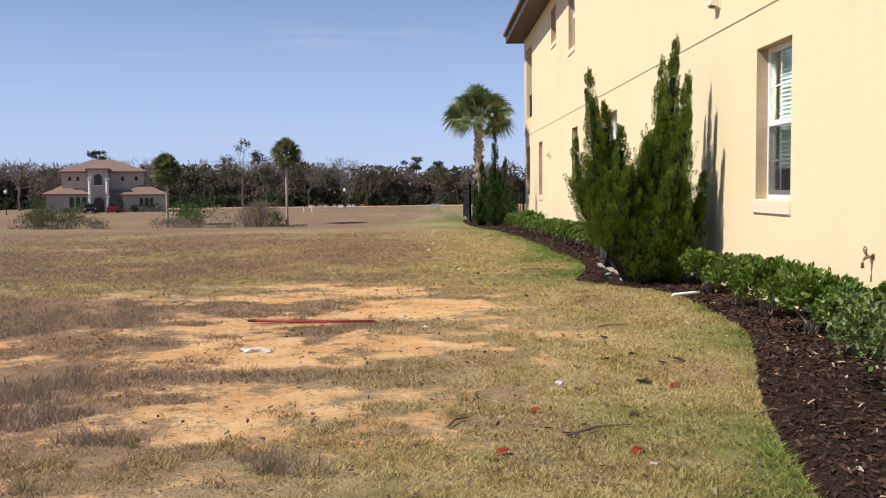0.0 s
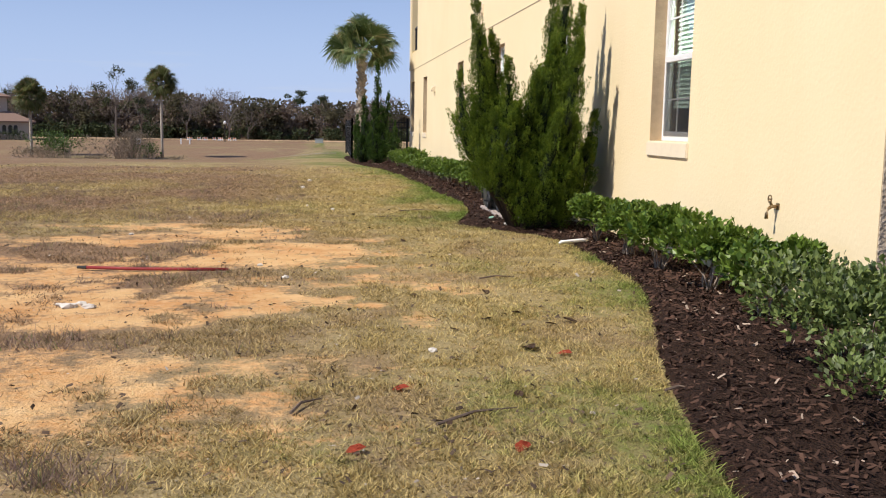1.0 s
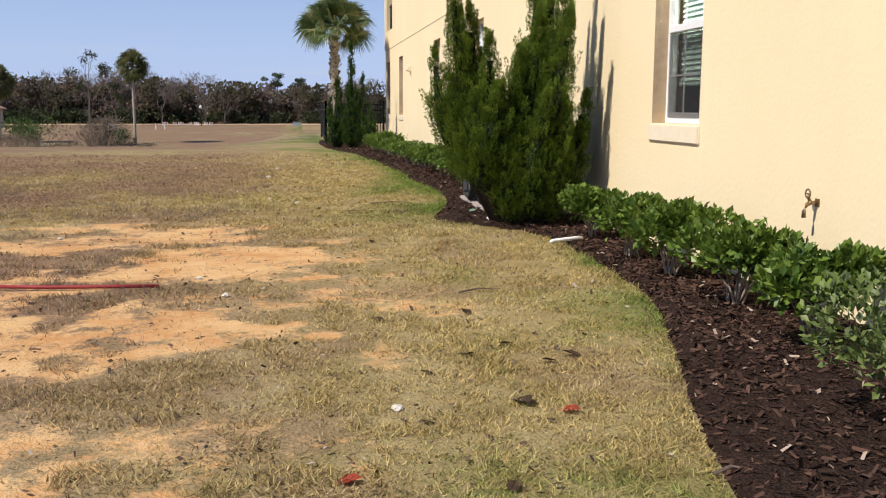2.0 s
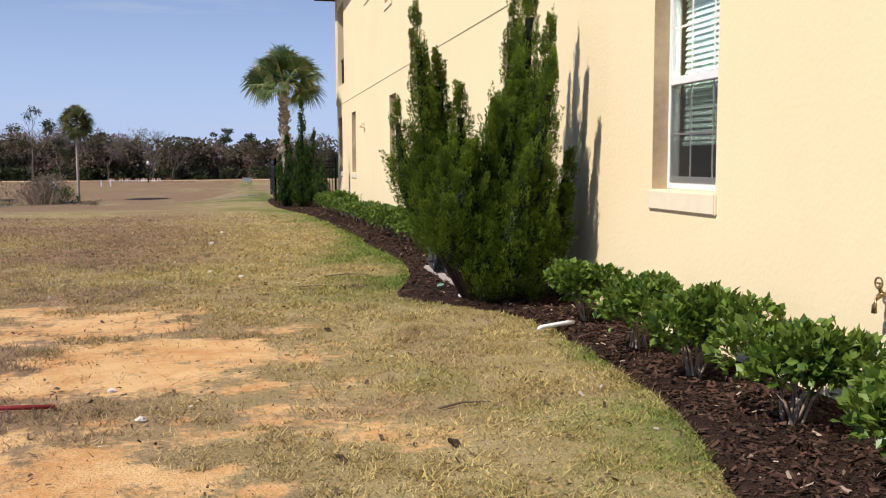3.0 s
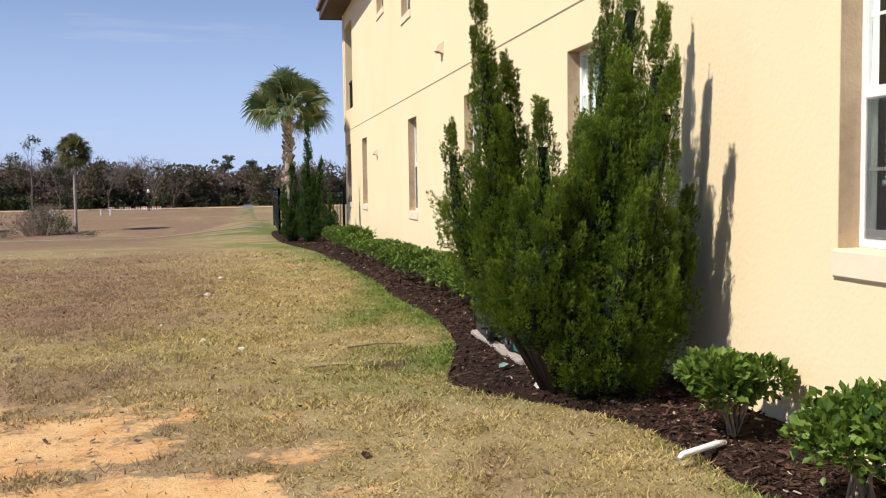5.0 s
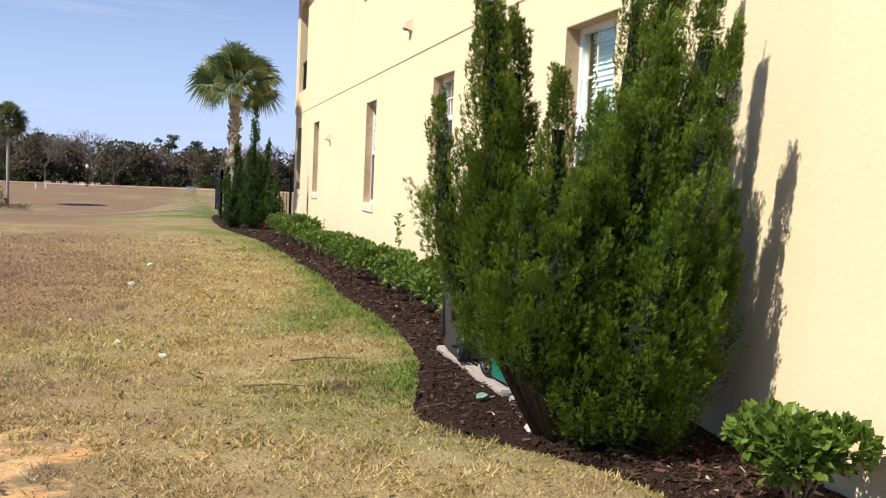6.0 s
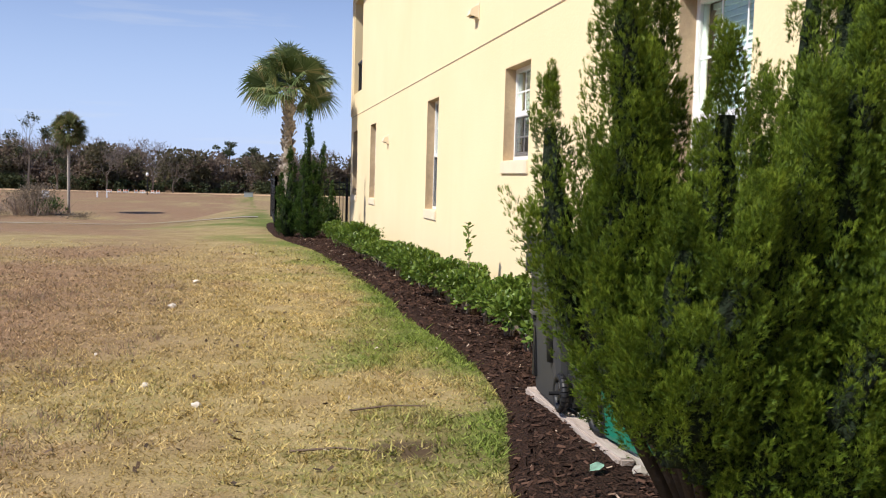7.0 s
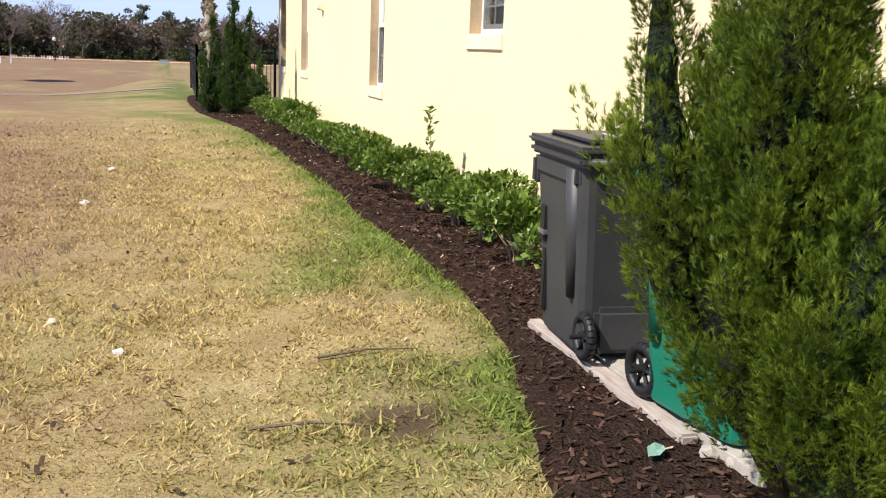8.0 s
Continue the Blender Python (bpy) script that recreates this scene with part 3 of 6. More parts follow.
def make_window(number, y0, y1, z0, z1, blind):
    """A white single-hung window with bars, set back in the wall, and a sill that stands proud."""
    w = tagged(new("window_%d" % number), "white vinyl single-hung window with white blinds" if blind else "white vinyl single-hung window", "window", kind="structure")
    w.matrix_basis = pose(WALL_X + 0.13, (y0 + y1) / 2, z0)
    hw, h = (y1 - y0) / 2, z1 - z0
    mid = h * 0.5
    part("window_frame", boxes(((0, -hw, 0), (0.08, -hw + 0.05, h)), ((0, hw - 0.05, 0), (0.08, hw, h)), ((0, -hw + 0.05, h - 0.05), (0.08, hw - 0.05, h)), ((0, -hw + 0.05, 0), (0.08, hw - 0.05, 0.05)), bevel=0.006), WHITE, w)
    part("meeting_rail", boxes(((-0.012, -hw + 0.05, mid - 0.035), (0.05, hw - 0.05, mid + 0.03)), bevel=0.006), WHITE, w)
    part("bottom_rail", boxes(((0.005, -hw + 0.05, 0.05), (0.05, hw - 0.05, 0.10)), bevel=0.004), WHITE, w)
    for lo, hi in ((0.05, mid - 0.035), (mid + 0.03, h - 0.05)):
        pane = part("pane", boxes(((0.028, -hw + 0.05, lo), (0.034, hw - 0.05, hi))), GLASS, w)
        pane.visible_shadow = False
        for k in (-1, 1):
            part("muntin", boxes(((0.022, k * hw / 3 - 0.009, lo), (0.027, k * hw / 3 + 0.009, hi))), WHITE, w)
        part("muntin", boxes(((0.0215, -hw + 0.05, (lo + hi) / 2 - 0.009), (0.0265, hw - 0.05, (lo + hi) / 2 + 0.009))), WHITE, w)
    part("insect_screen", boxes(((-0.004, -hw + 0.055, 0.052), (-0.002, hw - 0.055, mid - 0.04))), SCREEN, w)
    # added lining that carries the shade of the recess as colour
    part("reveal", boxes(((-0.127, hw - 0.006, 0.001), (-0.001, hw - 0.001, h - 0.001)), ((-0.127, -hw + 0.001, 0.001), (-0.001, -hw + 0.006, h - 0.001)), ((-0.127, -hw + 0.007, h - 0.006), (-0.001, hw - 0.007, h - 0.001))), REVEAL_SHADE, w, "rough stucco lining of the opening, its shade put into the tan colour")
    part("window_sill", boxes(((-0.155, -hw - 0.03, -0.16), (0.0, hw + 0.03, -0.003)), bevel=0.012), TRIM, w)
    if blind:
        b = part("blind", boxes(((0.10, -hw + 0.1, h - 0.09), (0.15, hw - 0.06, h - 0.05))), BLIND, w)
        z = h - 0.10
        while z > h * blind:
            sl = bmesh.new()
            box(sl, (-0.028, -hw + 0.1, -0.0022), (0.028, hw - 0.06, 0.0022))
            bmesh.ops.rotate(sl, verts=sl.verts[:], cent=(0, 0, 0), matrix=Matrix.Rotation(radians(-64), 3, "Y"))
            bmesh.ops.translate(sl, verts=sl.verts[:], vec=(0.125, 0, z))
            part("slat", sl, BLIND, b)
            z -= 0.047
        part("bottom_bar", boxes(((0.10, -hw + 0.1, z - 0.02), (0.15, hw - 0.06, z + 0.012))), BLIND, b)
    return w


for i, (y0, y1, z0, z1) in enumerate(WINDOWS):
    make_window(i + 1, y0, y1, z0, z1, (0.22, 0.03, 0.3, 0, 0, 0, 0, 0)[i])

# the open loggia at the far corner of the upper storey
loggia_rail = part("loggia_railing", boxes(((WALL_X + 0.10, 33.95, 4.72), (WALL_X + 0.15, 35.85, 4.78)), *[((WALL_X + 0.115, 33.97 + 0.11 * k, 3.88), (WALL_X + 0.135, 33.99 + 0.11 * k, 4.72)) for k in range(17)]), IRON)
tagged(loggia_rail, "black iron railing in the upper loggia opening", "railing")

# eaves and the hipped tile roof
OV = 0.66
ex0, ex1, ey0, ey1 = WALL_X - OV, HOUSE_X1 + 0.24 + OV, WALL_Y0 - OV, WALL_Y1 + OV
soffit = part("soffit", boxes(((ex0, ey0, SOFFIT_Z), (ex1, ey1, SOFFIT_Z + 0.05))), SOFFIT)
tagged(soffit, "brown painted soffit under the eaves", "soffit", kind="structure")
fascia = part("fascia", boxes(((ex0 - 0.03, ey0 - 0.03, SOFFIT_Z - 0.03), (ex0, ey1 + 0.03, SOFFIT_Z + 0.22)), ((ex0, ey1, SOFFIT_Z - 0.03), (ex1, ey1 + 0.03, SOFFIT_Z + 0.22)), ((ex0, ey0 - 0.03, SOFFIT_Z - 0.03), (ex1, ey0, SOFFIT_Z + 0.22))), FASCIA)
tagged(fascia, "dark brown fascia board of the eaves", "fascia", kind="structure")
roof = thing("roof", (0, 0, 0), "hipped roof of dark brown barrel tiles", "roof")
tagged(roof, kind="structure")
rb = bmesh.new()
cxm, rz0, rz1 = (ex0 + ex1) / 2, SOFFIT_Z + 0.2, SOFFIT_Z + 3.0
hw = cxm - ex0
c0, c1, c2, c3 = (rb.verts.new(p) for p in ((ex0, ey0, rz0), (ex1, ey0, rz0), (ex1, ey1, rz0), (ex0, ey1, rz0)))
r0, r1 = rb.verts.new((cxm, ey0 + hw, rz1)), rb.verts.new((cxm, ey1 - hw, rz1))
for q in ((c0, c3, r1, r0), (c1, r0, r1, c2), (c0, r0, c1), (c2, r1, c3), (c3, c2, c1, c0)):
    rb.faces.new(q)
part("roof_deck", rb, TILES, roof)
# barrel tiles along the visible eave
tb = bmesh.new()
tube(tb, [(-0.13, 0, 0.035), (0.32, 0, 0.035 + 0.45 * (rz1 - rz0) / hw)], [0.075, 0.065], 8)
tile_me = part("tile", tb, TILES, roof, shade=True)
tile_me.matrix_basis = pose(ex0, ey0 + 0.1, rz0)
n_tile = int((ey1 - ey0 - 0.1) / 0.2)
for k in range(1, n_tile):
    o = put_mesh("tile", tile_me.data, roof)
    o.matrix_basis = pose(ex0 + random.uniform(-0.012, 0.012), ey0 + 0.1 + 0.2 * k, rz0 + random.uniform(-0.006, 0.006))

# ---- fixtures on the wall ----
def vent_hood(y, z):
    t = thing("vent_hood", (WALL_X, y, z), "small cream-painted exhaust vent hood on the stucco", "vent", "wall vents")
    bm = bmesh.new()
    pr = [(0, -0.09), (-0.13, -0.05), (-0.11, 0.02), (0, 0.09)]
    left = [bm.verts.new((x, -0.085, q)) for x, q in pr]
    right = [bm.verts.new((x, 0.085, q)) for x, q in pr]
    bm.faces.new(left)
    bm.faces.new(right[::-1])
    for k in range(4):
        bm.faces.new((left[k], right[k], right[(k + 1) % 4], left[(k + 1) % 4]))
    bmesh.ops.recalc_face_normals(bm, faces=bm.faces[:])
    part("hood", bm, TRIM, t)
    part("flange", boxes(((-0.012, -0.11, -0.11), (0, 0.11, 0.11)), bevel=0.004), TRIM, t)
    part("grille", boxes(((-0.10, -0.075, -0.075), (-0.015, 0.075, -0.068))), CART_DARK, t, "dark grille")


vent_hood(20.99, 3.73)
vent_hood(28.85, 2.36)
vent_hood(12.0, 3.64)


def faucet():
    t = thing("wall_faucet", (WALL_X, 7.70, 0.70), "weathered brass garden faucet on the stucco wall", "faucet")
    bm = tube(bmesh.new(), [(0, 0, 0), (-0.05, 0, 0.0), (-0.085, 0, 0.0)], [0.016, 0.018, 0.02], 10)
    part("pipe", bm, BRASS, t, shade=True)
    bm = tube(bmesh.new(), [(-0.075, 0, 0.0), (-0.11, 0, -0.025), (-0.125, 0, -0.07), (-0.125, 0, -0.13)], [0.02, 0.018, 0.017, 0.02], 10)
    part("spout", bm, BRASS, t, shade=True)
    bm = tube(bmesh.new(), [(-0.07, 0, 0.0), (-0.09, 0, 0.05), (-0.095, 0, 0.075)], [0.018, 0.012, 0.010], 10)
    part("stem", bm, BRASS, t, shade=True)
    bm = bmesh.new()
    for k in range(12):
        a, b = k * math.tau / 12, (k + 1) * math.tau / 12
        tube(bm, [(-0.097 , 0.04 * math.cos(a), 0.08 + 0.04 * math.sin(a)), (-0.097, 0.04 * math.cos(b), 0.08 + 0.04 * math.sin(b))], 0.007, 6)
    box(bm, (-0.103, -0.04, 0.075), (-0.091, 0.04, 0.085))
    part("handwheel", bm, BRASS, t)
    part("flange", boxes(((-0.008, -0.035, -0.035), (0, 0.035, 0.035)), bevel=0.003), BRASS, t)
    t.scale = (0.72, 0.72, 0.72)


faucet()
plaque = thing("wall_plaque", (WALL_X + 0.27, WALL_Y0, 1.4), "dark bronze plaque on the front wall corner", "plaque")
part("plate", boxes(((-0.2, -0.02, -0.085), (0.2, 0, 0.085)), bevel=0.005), plain("dark_bronze", (0.05, 0.035, 0.028), 0.45, metal=0.5), plaque)
part("lettering", boxes(*[((-0.15 + 0.075 * k, -0.024, -0.04), (-0.11 + 0.075 * k, -0.02, 0.04)) for k in range(4)]), plain("pale_bronze", (0.35, 0.28, 0.2), 0.4, metal=0.5), plaque, "plain raised bars")


# ---- junipers ----
JUNIPER_BARK = plain("dark_juniper_bark", (0.045, 0.032, 0.024), 0.95, vary=0.35, scale=12, bump=0.7, bscale=50, dist=0.01)
JUNIPER_HEART_SHADE = plain("shade_dark_juniper_heart", (0.010, 0.022, 0.005), 0.95, vary=0.6, scale=20, bump=1.0, bscale=60, dist=0.05)


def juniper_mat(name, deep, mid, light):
    """Scale foliage: crevice shade put into deep inner green, yellow-green new growth at the tips of the sprays."""
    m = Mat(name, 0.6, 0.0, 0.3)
    f = m.math("ADD", m.math("MULTIPLY", m.attr("growth_shade"), 0.75), m.math("MULTIPLY", m.math("SUBTRACT", m.noise(4.5, 3), 0.5), 0.7))
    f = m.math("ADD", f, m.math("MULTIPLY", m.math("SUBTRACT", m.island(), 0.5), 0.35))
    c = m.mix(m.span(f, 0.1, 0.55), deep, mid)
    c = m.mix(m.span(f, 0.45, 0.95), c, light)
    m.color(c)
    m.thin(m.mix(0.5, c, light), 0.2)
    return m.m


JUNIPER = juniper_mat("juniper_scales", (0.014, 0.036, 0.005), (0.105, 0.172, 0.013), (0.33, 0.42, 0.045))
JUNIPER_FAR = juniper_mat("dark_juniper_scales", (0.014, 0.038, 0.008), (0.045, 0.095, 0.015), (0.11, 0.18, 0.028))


def spray_template(rng, count=9):
    """A small flat fan of thin scale-leaved twigs from one foot."""
    vs, fs = [], []
    for k in range(count):
        a, u = rng.uniform(-0.85, 0.85), rng.uniform(0.0, 0.45)
        ln = rng.uniform(0.4, 0.68)
        d = np.array([math.cos(a), math.sin(a), rng.uniform(-0.35, 0.35)])
        p = np.array([u, 0, 0])
        s = np.array([-math.sin(a), math.cos(a), 0.25]) * 0.042
        i = len(vs)
        vs += [p - s, p + s, p + d * ln]
        fs.append((i, i + 1, i + 2))
    return np.array(vs), np.array(fs)


def spire_axis(spire, h):
    """Places and ways along a spire that swings outward from its foot and then rises to its tip."""
    foot, tip = (np.array(p, float) for p in spire[:2])
    bend = foot + (tip - foot) * np.array([0.62, 0.62, 0.40])
    h = np.asarray(h, float)[:, None]
    p = foot * (1 - h) ** 2 + bend * 2 * h * (1 - h) + tip * h ** 2
    d = (bend - foot) * 2 * (1 - h) + (tip - bend) * 2 * h
    return p, unit(d)


def spire_width(spire, h):
    fat = spire[3]
    return spire[2] * np.where(h < fat, 0.55 + 0.45 * np.sin(np.minimum(h / fat, 1) * math.pi / 2), np.maximum(0.0, 1 - (h - fat) / (1.02 - fat)) ** 1.05)


def tufts(rg, spires, spacing, tuft, spray, per_tuft):
    """Places, ways, sizes and crevice-to-tip tone of the sprays on the rounded tufts that clothe every spire."""
    place, ahead, size, growth_shade = [], [], [], []
    for spire in spires:
        reach = np.linalg.norm(np.array(spire[1]) - np.array(spire[0]))
        n = max(30, int(math.tau * spire[2] * 0.72 * reach / spacing ** 2))
        h = 0.95 * rg.random(n) ** 0.92
        p, d = spire_axis(spire, h)
        a = rg.random(n) * math.tau
        out = np.stack([np.cos(a), np.sin(a), np.zeros(n)], -1)
        out = unit(out - d * np.sum(out * d, -1, keepdims=True))
        lump = 0.60 + 0.72 * fbm(a * 1.1 + spire[1][0] * 9, h * reach * 3.4, 1.0, 61, 2)
        c = p + out * (spire_width(spire, h) * lump * (0.62 + 0.38 * rg.random(n)))[:, None]
        way = unit(d * 1.0 + out * (0.62 - 0.45 * h)[:, None] + np.array([0, 0, 0.5]) + rg.normal(size=(n, 3)) * 0.10)
        ln = tuft * (0.75 + 0.75 * rg.random(n)) * (1.2 - 0.72 * h) * np.where(rg.random(n) < 0.13, 1.7, 1.0)
        fat = tuft * (0.22 + 0.08 * rg.random(n)) * (1.1 - 0.75 * h)
        k = per_tuft
        s = rg.random((n, k)) ** 0.8
        e1 = unit(np.cross(way, np.array([0.31, 0.22, 0.9])))
        e2 = np.cross(way, e1)
        t = rg.random((n, k)) * math.tau
        radial = np.cos(t)[..., None] * e1[:, None] + np.sin(t)[..., None] * e2[:, None]
        bulge = np.sqrt(np.clip(1 - (1.25 * s - 0.35) ** 2, 0.02, 1))
        rr = fat[:, None] * bulge * (0.75 + 0.25 * rg.random((n, k)))
        place.append((c[:, None] + way[:, None] * (s * ln[:, None])[..., None] + radial * rr[..., None]).reshape(-1, 3))
        ahead.append((way[:, None] * (0.55 + 0.7 * s)[..., None] + radial * (0.75 - 0.5 * s)[..., None] + rg.normal(size=(n, k, 3)) * 0.18).reshape(-1, 3))
        size.append((spray * (0.7 + 0.6 * rg.random((n, k))) * (1.05 - 0.35 * h)[:, None]).ravel())
        # tuft feet deeper: crevice shade in the tone, besides the new-growth tips
        growth_shade.append((0.36 + 0.34 * s).ravel())
        # the feathery leader
        k = 26 + per_tuft
        s = rg.random(k)
        q, d = spire_axis(spire, 1.0 - 0.17 * s)
        place.append(q + rg.normal(size=(k, 3)) * tuft * 0.11 * (0.2 + s)[:, None])
        ahead.append(d + rg.normal(size=(k, 3)) * 0.28)
        size.append(spray * (0.55 + 0.5 * rg.random(k)))
        growth_shade.append(0.3 + 0.4 * rg.random(k))
    return np.concatenate(place), np.concatenate(ahead), np.concatenate(size), np.concatenate(growth_shade)


def juniper(at, spires, label, spacing, tuft, spray, per_tuft, material, seed, trunk_r=0.034):
    """A many-spired juniper; a spire is foot, tip, widest radius, height share of the widest part."""
    rg = np.random.default_rng(seed)
    t = thing("juniper_tree", at, label, "juniper", "junipers beside the house")
    place, ahead, size, growth_shade = tufts(rg, spires, spacing, tuft, spray, per_tuft)
    place[:, 2] = np.maximum(place[:, 2], 0.03)
    vs, fs, at_tip, base = [], [], [], 0
    pick = rg.integers(0, 4, len(place))
    for k in range(4):
        tv, tf = spray_template(rg)
        m = pick == k
        v, f = strewn(tv, tf, place[m], ahead[m], rg.normal(size=(m.sum(), 3)), size[m])
        vs.append(v)
        fs.append(f + base)
        at_tip.append((growth_shade[m][:, None] + np.where(np.arange(len(tv)) % 3 == 2, 0.16, -0.12)[None]).ravel())
        base += len(v)
    put_mesh("crown", mesh_np("crown", np.concatenate(vs), np.concatenate(fs), material, {"growth_shade": np.concatenate(at_tip)}), t)
    # the dense heart of every spire, shade between tufts put into its near-black colour
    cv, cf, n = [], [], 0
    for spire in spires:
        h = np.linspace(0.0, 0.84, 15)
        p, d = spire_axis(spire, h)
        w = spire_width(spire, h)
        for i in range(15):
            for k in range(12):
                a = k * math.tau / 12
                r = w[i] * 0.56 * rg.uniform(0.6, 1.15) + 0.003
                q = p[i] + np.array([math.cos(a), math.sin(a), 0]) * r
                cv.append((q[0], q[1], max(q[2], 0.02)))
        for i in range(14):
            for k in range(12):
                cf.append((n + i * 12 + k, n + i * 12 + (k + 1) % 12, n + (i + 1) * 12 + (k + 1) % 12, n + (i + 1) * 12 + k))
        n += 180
    put_mesh("inner_crown", mesh_np("inner_crown", cv, cf, JUNIPER_HEART_SHADE), t, "dense inner foliage, the shade inside the crown put into its colour")
    bm = bmesh.new()
    root = Vector(np.mean([s[0] for s in spires], axis=0).tolist())
    for spire in spires:
        p, d = spire_axis(spire, np.array([0.12, 0.45, 0.8]))
        foot = Vector(spire[0])
        tube(bm, [Vector((root.x, root.y, 0)).lerp(Vector((foot.x, foot.y, 0)), 0.12) - Vector((0, 0, 0.05)), *[Vector(q) for q in p]], [trunk_r, trunk_r * 0.7, trunk_r * 0.35, 0.005], 6)
    part("trunk", bm, JUNIPER_BARK, t, "twisted dark brown stems", True)
    return t


JX, JY = 2.92, 12.3
big = [  # foot, tip, widest radius, height share of the widest part
    ((2.92, 12.35, 0.15), (3.24, 12.10, 3.28), 0.29, 0.36),
    ((2.95, 12.45, 0.4), (3.10, 12.28, 3.00), 0.14, 0.45),
    ((2.98, 12.25, 0.2), (3.35, 11.88, 2.78), 0.23, 0.40),
    ((2.96, 12.10, 0.2), (3.24, 11.50, 2.34), 0.23, 0.40),
    ((3.22, 12.20, 0.15), (3.58, 12.00, 1.46), 0.19, 0.45),
    ((3.20, 12.15, 0.15), (3.48, 11.78, 1.12), 0.19, 0.5),
    ((2.46, 12.40, 0.55), (2.08, 12.02, 2.82), 0.20, 0.36),
    ((2.50, 12.45, 0.5), (2.33, 12.20, 2.42), 0.20, 0.42),
    ((2.40, 12.35, 0.6), (2.18, 12.10, 2.36), 0.20, 0.42),
    ((2.16, 12.50, 0.85), (1.98, 12.44, 1.92), 0.13, 0.40),
    ((2.42, 12.40, 0.5), (2.16, 12.20, 1.62), 0.24, 0.42),
    ((2.60, 12.25, 0.35), (2.48, 11.88, 2.08), 0.22, 0.42),
    ((2.95, 12.60, 0.3), (2.98, 12.52, 2.02), 0.16, 0.45),
    ((2.56, 12.10, 0.35), (2.78, 11.72, 1.92), 0.26, 0.40),
    ((2.68, 12.10, 0.3), (3.00, 11.72, 2.30), 0.27, 0.40),
    ((2.46, 12.10, 0.42), (2.54, 11.68, 1.56), 0.25, 0.42),
    ((2.44, 12.20, 0.5), (2.36, 11.90, 1.44), 0.20, 0.45),
    ((2.80, 11.98, 0.25), (3.05, 11.50, 1.52), 0.22, 0.42),
    ((2.98, 12.00, 0.2), (3.26, 11.56, 1.30), 0.20, 0.45),
    ((2.50, 12.20, 0.42), (2.38, 11.98, 1.20), 0.24, 0.42),
    ((2.76, 12.10, 0.12), (2.70, 11.76, 0.92), 0.24, 0.42),
    ((2.92, 12.00, 0.1), (2.98, 11.66, 0.85), 0.22, 0.45),
    ((3.12, 12.05, 0.06), (3.22, 11.72, 0.62), 0.18, 0.45),
    ((2.84, 12.15, 0.02), (2.78, 11.98, 0.42), 0.15, 0.5),
    ((3.16, 12.45, 0.1), (3.36, 12.48, 2.10), 0.22, 0.45),
    ((2.55, 12.70, 0.55), (2.46, 12.80, 1.70), 0.22, 0.45),
]
big = [((f[0] - JX, f[1] - JY, f[2]), (p[0] - JX, p[1] - JY, p[2]), w * (0.84 if p[0] > 2.5 or p[2] > 2 else 1.08), k) for f, p, w, k in big]
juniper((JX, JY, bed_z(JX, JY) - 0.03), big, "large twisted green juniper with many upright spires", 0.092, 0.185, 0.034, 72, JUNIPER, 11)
FAR_LABEL = "dark green upright juniper beside the iron fence"
far_a = [((0, 0, 0.0), (0.02, 0.0, 2.25), 0.20, 0.4), ((-0.05, 0.1, 0.0), (-0.20, 0.1, 1.55), 0.20, 0.45), ((0.05, -0.1, 0), (0.16, -0.1, 1.3), 0.20, 0.45), ((-0.05, -0.1, 0), (-0.16, -0.15, 1.0), 0.24, 0.5)]
far_b = [((0, 0, 0.0), (-0.02, 0.0, 3.35), 0.20, 0.33), ((0.06, 0.05, 0.0), (0.36, 0.0, 2.35), 0.19, 0.42), ((-0.05, -0.1, 0), (-0.14, -0.1, 2.0), 0.22, 0.4), ((0.05, -0.1, 0), (0.2, -0.15, 1.3), 0.26, 0.5), ((0.0, -0.1, 0), (-0.1, -0.2, 0.9), 0.26, 0.5)]
juniper((1.82, 32.5, land(1.82, 32.5) + 0.03), far_a, FAR_LABEL, 0.16, 0.19, 0.10, 20, JUNIPER_FAR, 12)
juniper((2.28, 32.2, land(2.28, 32.2) + 0.03), far_b, FAR_LABEL, 0.16, 0.19, 0.10, 20, JUNIPER_FAR, 13)
juniper((2.95, 33.6, land(2.95, 33.6) + 0.03), [((f[0] * 0.7, f[1], f[2]), (p[0] * 0.7, p[1], p[2] * 0.62), w * 0.7, k) for f, p, w, k in far_a], "small dark green juniper near the house corner", 0.15, 0.17, 0.09, 18, JUNIPER_FAR, 14)


